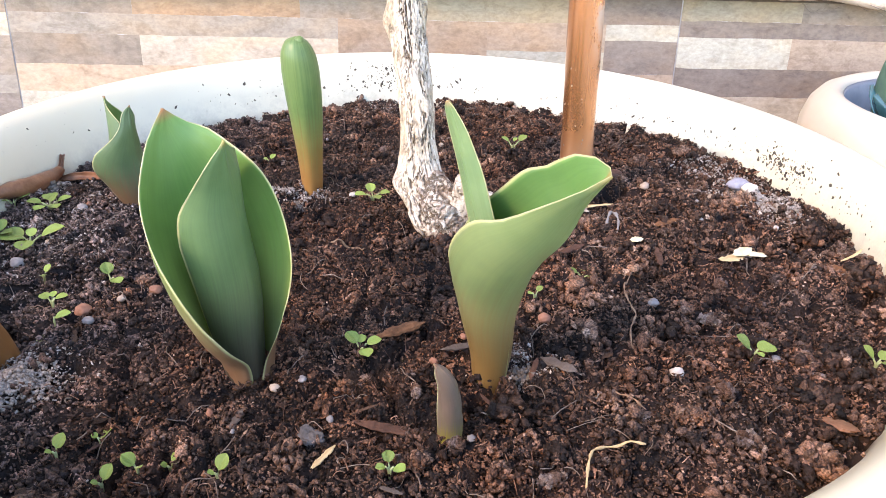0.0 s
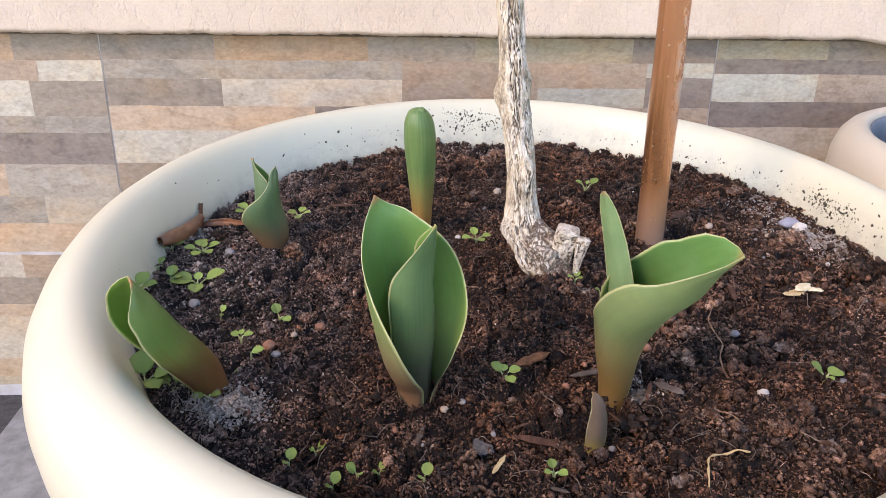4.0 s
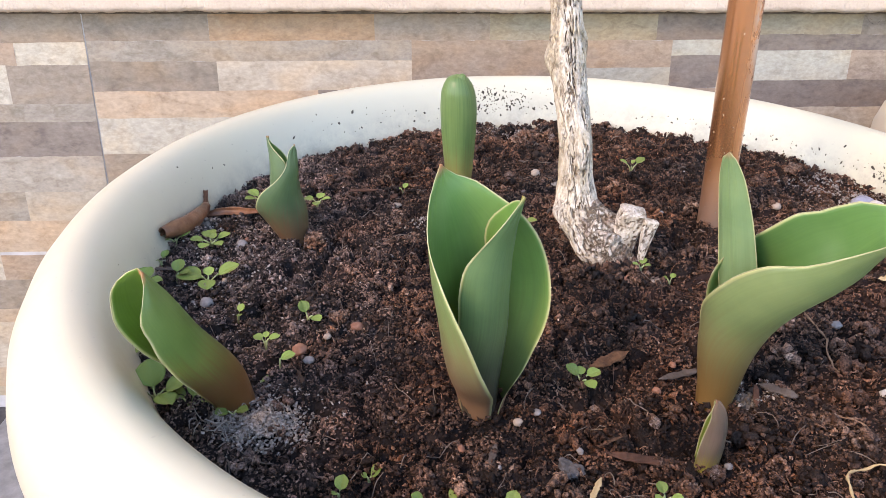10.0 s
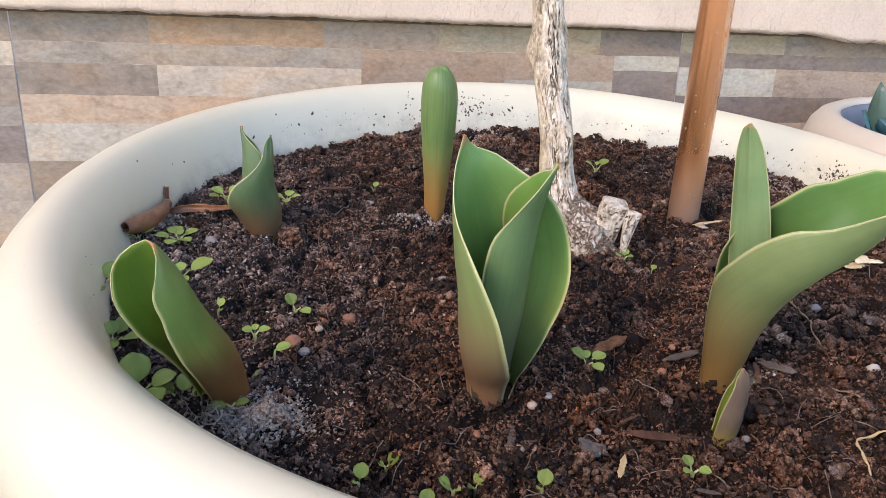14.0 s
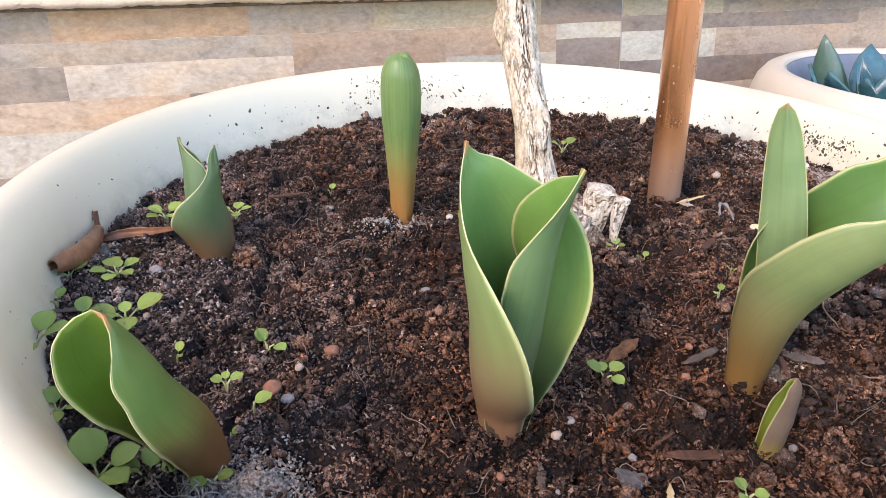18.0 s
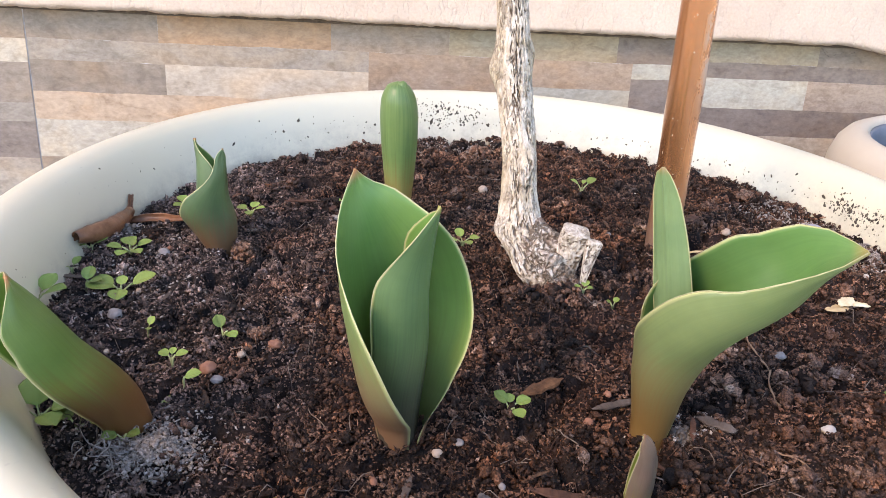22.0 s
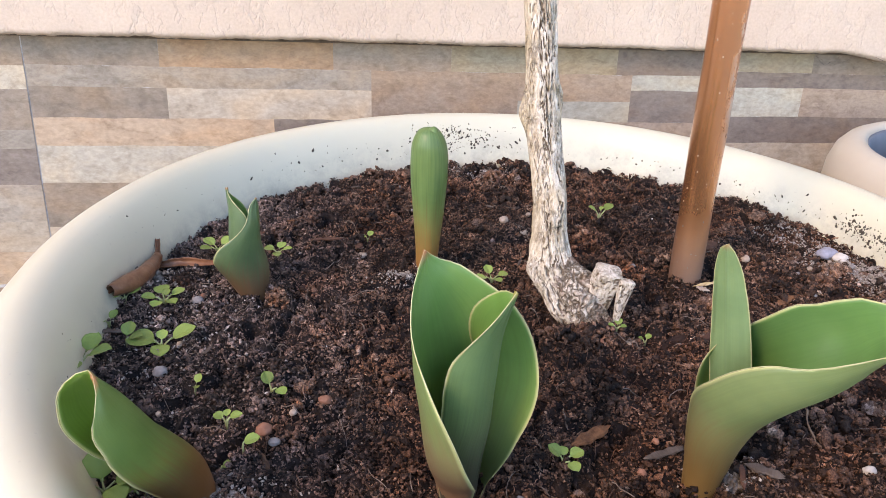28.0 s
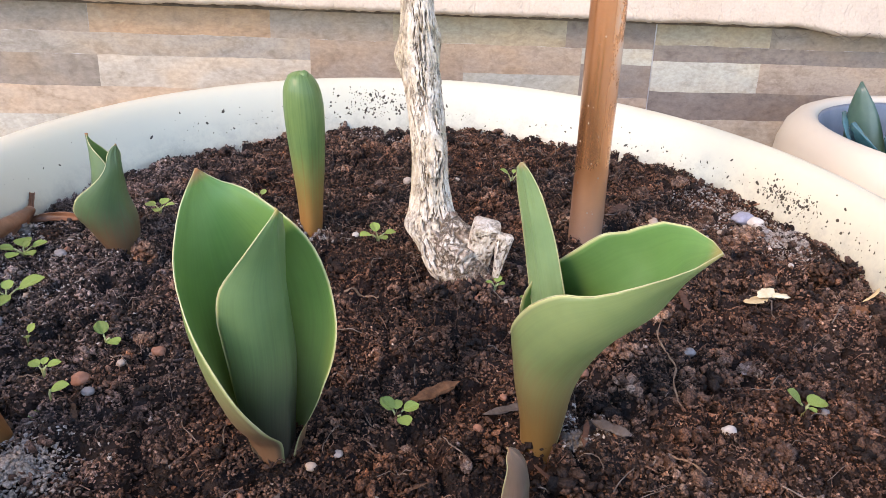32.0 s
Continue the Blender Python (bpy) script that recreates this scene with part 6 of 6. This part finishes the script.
clod(0.0020, 0.1480, 0.0060, "brown", "brown clod lying on the soil", 26, 0.7)
clod(-0.0100, 0.1700, 0.0050, "dark", "dark clod lying on the soil", 27, 0.7)
clod(-0.0960, 0.1350, 0.0110, "brown", "rounded brown clod at the planter rim", 28, 0.5)
clod(0.1420, 0.1880, 0.0060, "dark", "dark clod at the planter rim", 29, 0.6)
clod(-0.0250, 0.2020, 0.0042, "dark", "grey-black clod by the seedling", 30, 0.6)


# small clods in the coarse soil near the front and the stony side
g = np.random.default_rng(55)
SMALL_CLODS = []
for k in range(7):
    n = 130
    d = g.normal(size=(n, 3))
    d /= np.linalg.norm(d, axis=1)[:, None]
    q = d * ((0.62 + 0.2 * np.sin(3 * d[:, 0] + k)) * g.uniform(0.45, 1.1, n))[:, None] * np.array([1.0, 0.78, 0.62])
    me = grains("soil_clod", PX + q[:, 0], PY + q[:, 1], q[:, 2], g.uniform(0.08, 0.24, n), np.clip((0.22, 0.4, 0.5, 0.58, 0.34, 0.66, 0.74)[k] + g.normal(0, 0.12, n), 0, 0.84), 300 + k, (0.6, 1.6), 0.8)
    me.materials.append(CRUMB)
    SMALL_CLODS.append(me)
for k in range(110):
    x, y = (g.normal(0.075, 0.055), 0.104 + 0.085 * g.random()) if k < 62 else (g.normal(0.145, 0.03), g.uniform(0.19, 0.37)) if k < 88 else (g.normal(0.0, 0.09), g.uniform(0.36, 0.48))
    if math.hypot(x - PX, y - PY) < 0.188 and math.hypot(x - 0.03, y - 0.178) > 0.022:
        sz = 0.0022 + 0.0034 * g.random() ** 1.6
        ob = part("soil_clod", SMALL_CLODS[k % 7], None, at=pose(x, y, on_soil(x, y, sz * 0.25), 0, 0, g.uniform(0, 360)) @ Matrix.Scale(sz, 4))
        tagged(ob, "small crumbly clod of earth", "soil clod", "clods on the soil")


def chip_mesh(ln, w, h, seed, bend=0.0):
    """A splinter or flake: tapered, uneven, slightly bent bar along x."""
    n, m = 14, 8
    t = np.linspace(-0.5, 0.5, n)
    a = np.linspace(0, 2 * np.pi, m, endpoint=False)
    taper = np.clip(1 - (np.abs(t) * 2) ** 3 * 0.75, 0.2, 1) * (1 + 0.55 * fbm(t * 9, seed, 0, 3, seed))
    x = np.repeat(t * ln, m) + 0.06 * ln * np.tile(np.sin(a * 2 + seed), n) * np.repeat(np.abs(t) * 2, m) ** 3
    y = (taper[:, None] * w / 2 * np.sign(np.cos(a)) * np.abs(np.cos(a)) ** 0.6).ravel() + np.repeat(bend * ln * (t * t - 0.1), m)
    z = (taper[:, None] * h / 2 * np.sign(np.sin(a)) * np.abs(np.sin(a)) ** 0.6).ravel() * (1 + 0.25 * fbm(x * 300, y * 300, seed, 2, 3)) + np.repeat(0.3 * abs(bend) * ln * (0.25 - t * t), m)
    f = grid_faces(m, n, True)
    v = np.stack([x, y, z], 1)
    v = np.concatenate([v, [v[:m].mean(0), v[-m:].mean(0)]])
    caps = [(n * m, (i + 1) % m, i, i) for i in range(m)] + [(n * m + 1, (n - 1) * m + i, (n - 1) * m + (i + 1) % m, (n - 1) * m + (i + 1) % m) for i in range(m)]
    bm = bmesh.new()
    bv = [bm.verts.new(q) for q in v]
    for q in list(f) + caps:
        ids = list(dict.fromkeys(int(i) for i in q))
        bm.faces.new([bv[i] for i in ids])
    return bm_mesh("chip", bm, False)


def chip(name, category, x, y, ln, w, h, turn, mat, label, seed=1, bend=0.0, tilt=0.0, lift=0.0012):
    ob = part(name, chip_mesh(ln, w * 0.9, h * 0.42, seed, bend), mat, at=pose(x, y, on_soil(x, y, h * 0.3 + lift), 0, tilt, turn))
    return tagged(ob, label, category)


chip("wood_chip", "wood chip", 0.1000, 0.2735, 0.0065, 0.0050, 0.0022, 25, ROOTLING, "small white triangular flake", 2)
chip("wood_chip", "wood chip", 0.1425, 0.2610, 0.0120, 0.0060, 0.0034, 35, ROOTLING, "pale cream splintered flake", 3, 0.2)
chip("wood_chip", "wood chip", 0.1470, 0.2590, 0.0090, 0.0046, 0.0030, -15, ROOTLING, "small cream coloured wood splinter", 33, 0.25)
chip("wood_chip", "wood chip", 0.1370, 0.2580, 0.0120, 0.0055, 0.0026, 12, STRAW, "yellow splinter beside the pale flake", 4)
chip("twig", "twig", 0.1056, 0.2590, 0.0160, 0.0034, 0.0030, 78, BARKCHIP, "short reddish brown twig on soil", 5)
chip("bark_chip", "bark", 0.0700, 0.2660, 0.0140, 0.0042, 0.0030, 35, BARKCHIP, "brown sliver of bark", 6)
chip("bark_chip", "bark", 0.1063, 0.3440, 0.0170, 0.0060, 0.0050, 40, BARKCHIP, "reddish bark chip behind the pipe", 7, 0.08)
chip("straw", "straw", 0.0885, 0.3065, 0.0190, 0.0026, 0.0016, 14, STRAW, "yellow straw splinter at the foot of the pipe", 8)
chip("straw", "straw", 0.0815, 0.3000, 0.0060, 0.0040, 0.0020, -40, PEBBLE["tan"], "small pinkish flake of straw", 9)
chip("bark_chip", "bark", -0.0032, 0.2110, 0.0190, 0.0060, 0.0045, 30, CLOD["orange"], "rusty bark piece behind the seedling", 10)
chip("bark_chip", "bark", -0.0040, 0.1625, 0.0260, 0.0036, 0.0030, -14, BARKCHIP, "curved dark brown bark strip", 11, 0.18)
chip("straw", "straw", -0.0240, 0.1500, 0.0100, 0.0024, 0.0018, 58, STRAW, "orange-tan splinter of straw", 12)
chip("bark_chip", "bark", 0.0190, 0.1985, 0.0160, 0.0035, 0.0030, 15, WOOD, "dark wood sliver by the tulip", 13)
chip("wood_chip", "wood chip", 0.0490, 0.1860, 0.0120, 0.0050, 0.0035, -35, WOOD, "grey weathered wood chip", 14)
chip("dry_leaf", "dry leaf", 0.1767, 0.2480, 0.0120, 0.0070, 0.0020, 25, CLOD["orange"], "small orange-brown dry leaf piece", 15, 0.2)
chip("straw", "straw", 0.1880, 0.2560, 0.0180, 0.0016, 0.0014, 35, STRAW, "bent straw-coloured stalk at the rim", 16, 0.25)
chip("dry_leaf", "dry leaf", 0.1280, 0.1560, 0.0095, 0.0050, 0.0030, -35, DEADLEAF, "crumpled brown piece of dry leaf", 17, 0.2)
chip("twig", "twig", -0.1000, 0.3640, 0.0160, 0.0028, 0.0024, 4, BARKCHIP, "thin dark red twig on soil", 18)
chip("bark_chip", "bark", -0.0830, 0.3580, 0.0060, 0.0040, 0.0030, 80, BARKCHIP, "reddish crumb of bark", 19)
chip("wood_chip", "wood chip", -0.2010, 0.3000, 0.0200, 0.0026, 0.0020, 8, WOOD, "grey wood splinter by the rim", 20)
chip("wood_chip", "wood chip", -0.1900, 0.2930, 0.0150, 0.0030, 0.0020, -6, WOOD, "weathered grey wood splinter", 21)
chip("bark_chip", "bark", 0.1180, 0.2880, 0.0150, 0.0050, 0.0035, 30, CLOD["orange"], "orange-brown bark chip under the leaf tip", 22)
g = random.Random(91)
for i in range(46):
    a, r = g.uniform(0, 6.283), 0.19 * math.sqrt(g.random())
    chip("bark_chip", "bark", PX + r * math.cos(a), PY + r * math.sin(a), g.uniform(0.004, 0.010), g.uniform(0.0012, 0.003), g.uniform(0.001, 0.002), g.uniform(0, 360),
         g.choice([BARKCHIP, WOOD, CLOD["orange"], CLOD["brown"], BARKCHIP]), "small flake of bark in the soil", 100 + i, g.uniform(-0.1, 0.1), g.uniform(-20, 20))


def root(name, category, label, pts, r, mat, seed=1):
    _, k = smooth_keys([(i, *p) for i, p in enumerate(pts)], len(pts) * 5)
    p3 = [(x, y, max(on_soil(x + a, y + b) for a in (-0.002, 0, 0.002) for b in (-0.002, 0, 0.002)) + r + z) for x, y, z in k]
    ob = part(name, tube_mesh(name, p3, [r * (0.8 + 0.3 * math.sin(i * 1.3 + seed)) * (1 if 0 < i < len(p3) - 1 else 0.5) for i in range(len(p3))], 7), mat)
    return tagged(ob, label, category)


root("root", "root", "thin reddish dried root lying on the soil", [(0.0925, 0.2480, 0.001), (0.0845, 0.2360, 0.002), (0.0830, 0.2250, 0.0015), (0.0840, 0.2170, 0.002), (0.0795, 0.2080, 0.0015), (0.0770, 0.1960, 0.0005)], 0.0004, ROOT)
root("stalk", "dry stalk", "bent straw-coloured dry stalk lying on the soil", [(0.0680, 0.1505, 0.001), (0.0600, 0.1520, 0.002), (0.0530, 0.1495, 0.002), (0.0500, 0.1440, 0.0015), (0.0478, 0.1365, 0.0005)], 0.0005, STRAW)
root("root", "root", "thin rootlet among the clods", [(0.0660, 0.1770, 0.0005), (0.0705, 0.1730, 0.001), (0.0740, 0.1690, 0.0005)], 0.0004, ROOT)
root("root", "root", "fine rootlet behind the tulip", [(-0.0340, 0.2690, 0.001), (-0.0270, 0.2720, 0.0015), (-0.0200, 0.2715, 0.0005)], 0.0005, ROOT)
root("root", "root", "whitish curled rootlet on soil", [(0.0890, 0.2850, 0.001), (0.0915, 0.2890, 0.003), (0.0945, 0.2860, 0.0025), (0.0930, 0.2800, 0.001)], 0.0008, PEBBLE["grey"])


# ---- dead leaf along the rim ----
def curled_mesh(pts, widths, seed, fold=1.3, up0=(0.25, -0.75, 0.6)):
    """A withered leaf: a trough-shaped ribbon along points, open towards up0, with thickness."""
    _, k = smooth_keys([(i, *p, w) for i, (p, w) in enumerate(zip(pts, widths))], 30)
    c, w = k[:, :3], k[:, 3]
    tan = np.gradient(c, axis=0)
    tan /= np.linalg.norm(tan, axis=1)[:, None]
    side = np.cross(tan, up0)
    side /= np.linalg.norm(side, axis=1)[:, None]
    up = np.cross(side, tan)
    u = np.linspace(-fold, fold, 11)
    wob = (1 + 0.22 * fbm(np.arange(30)[:, None] * 0.35, u[None] * 2, 0, 3, seed))[..., None]
    arc = side[:, None] * np.sin(u)[None, :, None] - up[:, None] * (np.cos(u) - 0.4)[None, :, None]
    p = c[:, None] + w[:, None, None] * arc * wob
    q = p + up[:, None] * 0.0005 - side[:, None] * (np.sin(u) * 0.0004)[None, :, None]
    n = 30 * 11
    ring = [j * 11 for j in range(30)] + [29 * 11 + i for i in range(1, 11)] + [j * 11 + 10 for j in range(28, -1, -1)] + list(range(9, -1, -1))
    rim = np.array([(a, b, b + n, a + n) for a, b in zip(ring[:-1], ring[1:])])
    return np_mesh("withered_leaf", np.concatenate([p.reshape(-1, 3), q.reshape(-1, 3)]), np.concatenate([grid_faces(11, 30), grid_faces(11, 30)[:, ::-1] + n, rim]))


dead = thing("withered_leaf", "curled brown withered leaf against the inner rim", "dead leaf", at=pose(-0.1930, 0.3420, 0.3105))
part("blade", curled_mesh([(-0.0010, -0.0310, 0.0100), (0.0025, -0.0245, 0.0095), (0.0058, -0.0170, 0.0085), (0.0080, -0.0060, 0.0070), (0.0088, 0.0050, 0.0060), (0.0090, 0.0110, 0.0060)], [0.0026, 0.0038, 0.0042, 0.0039, 0.0031, 0.0022], 3, 2.5, (0.0, 0.35, -1.0)), DEADLEAF, dead)
part("tip", curled_mesh([(0.0090, 0.0080, 0.0030), (0.0085, 0.0125, 0.0050), (0.0080, 0.0160, 0.0075), (0.0076, 0.0195, 0.0105)], [0.0022, 0.0016, 0.0012, 0.0013], 7, 1.5), DEADLEAF, dead, "upturned dry tip")
part("stalk", curled_mesh([(0.0080, 0.0080, 0.0010), (0.0170, 0.0085, 0.0025), (0.0260, 0.0065, 0.0035), (0.0350, 0.0025, 0.0050), (0.0425, -0.0015, 0.0068)], [0.0016, 0.0026, 0.0027, 0.0019, 0.0010], 5, 1.0), DEADLEAF, dead, "long brown strip of the leaf")

# ---- second, smaller planter with a dark teal rosette ----
QX, QY = 0.4315, 0.462
WIDER = Matrix.Diagonal((1.024, 1.024, 1.019, 1))
planter2 = thing("planter", "", "", at=pose(QX, QY, 0) @ WIDER)
part("body", lathe("small_planter_body", [(0.0, 0.0), (0.075, 0.0), (0.080, 0.004), (0.090, 0.05), (0.108, 0.13), (0.125, 0.20), (0.1355, 0.255), (0.1340, 0.259), (0.1120, 0.259),
                                          (0.108, 0.250), (0.100, 0.212), (0.0, 0.21)], 128, 0.001), POT2, planter2)
part("rim", lathe("small_planter_rim", [(0.1340, 0.2560), (0.1357, 0.2562), (0.1390, 0.279), (0.1385, 0.296), (0.1350, 0.309), (0.1290, 0.3170), (0.1220, 0.3205), (0.1165, 0.3200), (0.1128, 0.3170), (0.1150, 0.3100)], 128, 0.001), POT2, planter2, "thick rolled rim")
# inner wall coloured grey-blue for the shade deep inside the pot
INSIDE_SHADE = plain("inside_shade_grey_blue", (0.12, 0.145, 0.175), (0.18, 0.205, 0.235), 0.45, 40, random_amount=0.0)
part("lining", lathe("small_planter_inside", [(0.1140, 0.3110), (0.1126, 0.3168), (0.1110, 0.3140), (0.1092, 0.3080), (0.1076, 0.298), (0.1058, 0.280), (0.1030, 0.250), (0.0950, 0.216)], 128, 0.001), INSIDE_SHADE, planter2, "inner wall coloured grey-blue for the shade inside")
tagged(planter2, "smaller round cream planter standing behind the large one", "planter")
earth2 = part("potting_soil", lathe("potting_soil_small", [(0.0, 0.224), (0.03, 0.226), (0.06, 0.223), (0.085, 0.225), (0.0955, 0.222)], 64, 0.004), SOIL, at=pose(QX, QY, 0) @ WIDER)
tagged(earth2, "dark soil in the small planter", "soil", kind="stuff")
rosette = thing("succulent", "dark teal succulent rosette with broad glossy pointed leaves", "succulent", at=pose(QX - 0.042, QY + 0.006, 0.226))
g = random.Random(8)
for ring_no, (num, lo, hi, rise_lo, rise_hi) in enumerate(((9, 0.104, 0.118, 42, 54), (7, 0.116, 0.132, 58, 68), (5, 0.100, 0.118, 72, 82))):
    for i in range(num):
        d, ln, rise = i * 360 / num + ring_no * 17 + g.uniform(-8, 8), g.uniform(lo, hi), g.uniform(rise_lo, rise_hi)
        keys = []
        for v, ph in ((0.0, 30), (0.25, 42), (0.5, 46), (0.75, 36), (0.92, 17), (1.0, 1)):
            rad, zz = 0.006 + ln * v * math.cos(radians(rise)) * (0.85 + 0.15 * v), ln * v * math.sin(radians(rise))
            keys.append((v, rad * math.cos(radians(d)), rad * math.sin(radians(d)), zz, d, 0.034, ph, ph))
        part("leaf", leaf_mesh("succulent_leaf", keys, 11, 16, 0.003), AGAVE, rosette)
keys = []
for v, ph in ((0.0, 36), (0.3, 42), (0.6, 40), (0.85, 24), (1.0, 1)):
    keys.append((v, -0.018 - 0.0150 * v, 0.014 + 0.0355 * v, 0.127 * v, 215, 0.024, ph, ph))
part("leaf", leaf_mesh("succulent_leaf", keys, 11, 16, 0.003), AGAVE_TIP, rosette, "upright olive-tipped leaf")
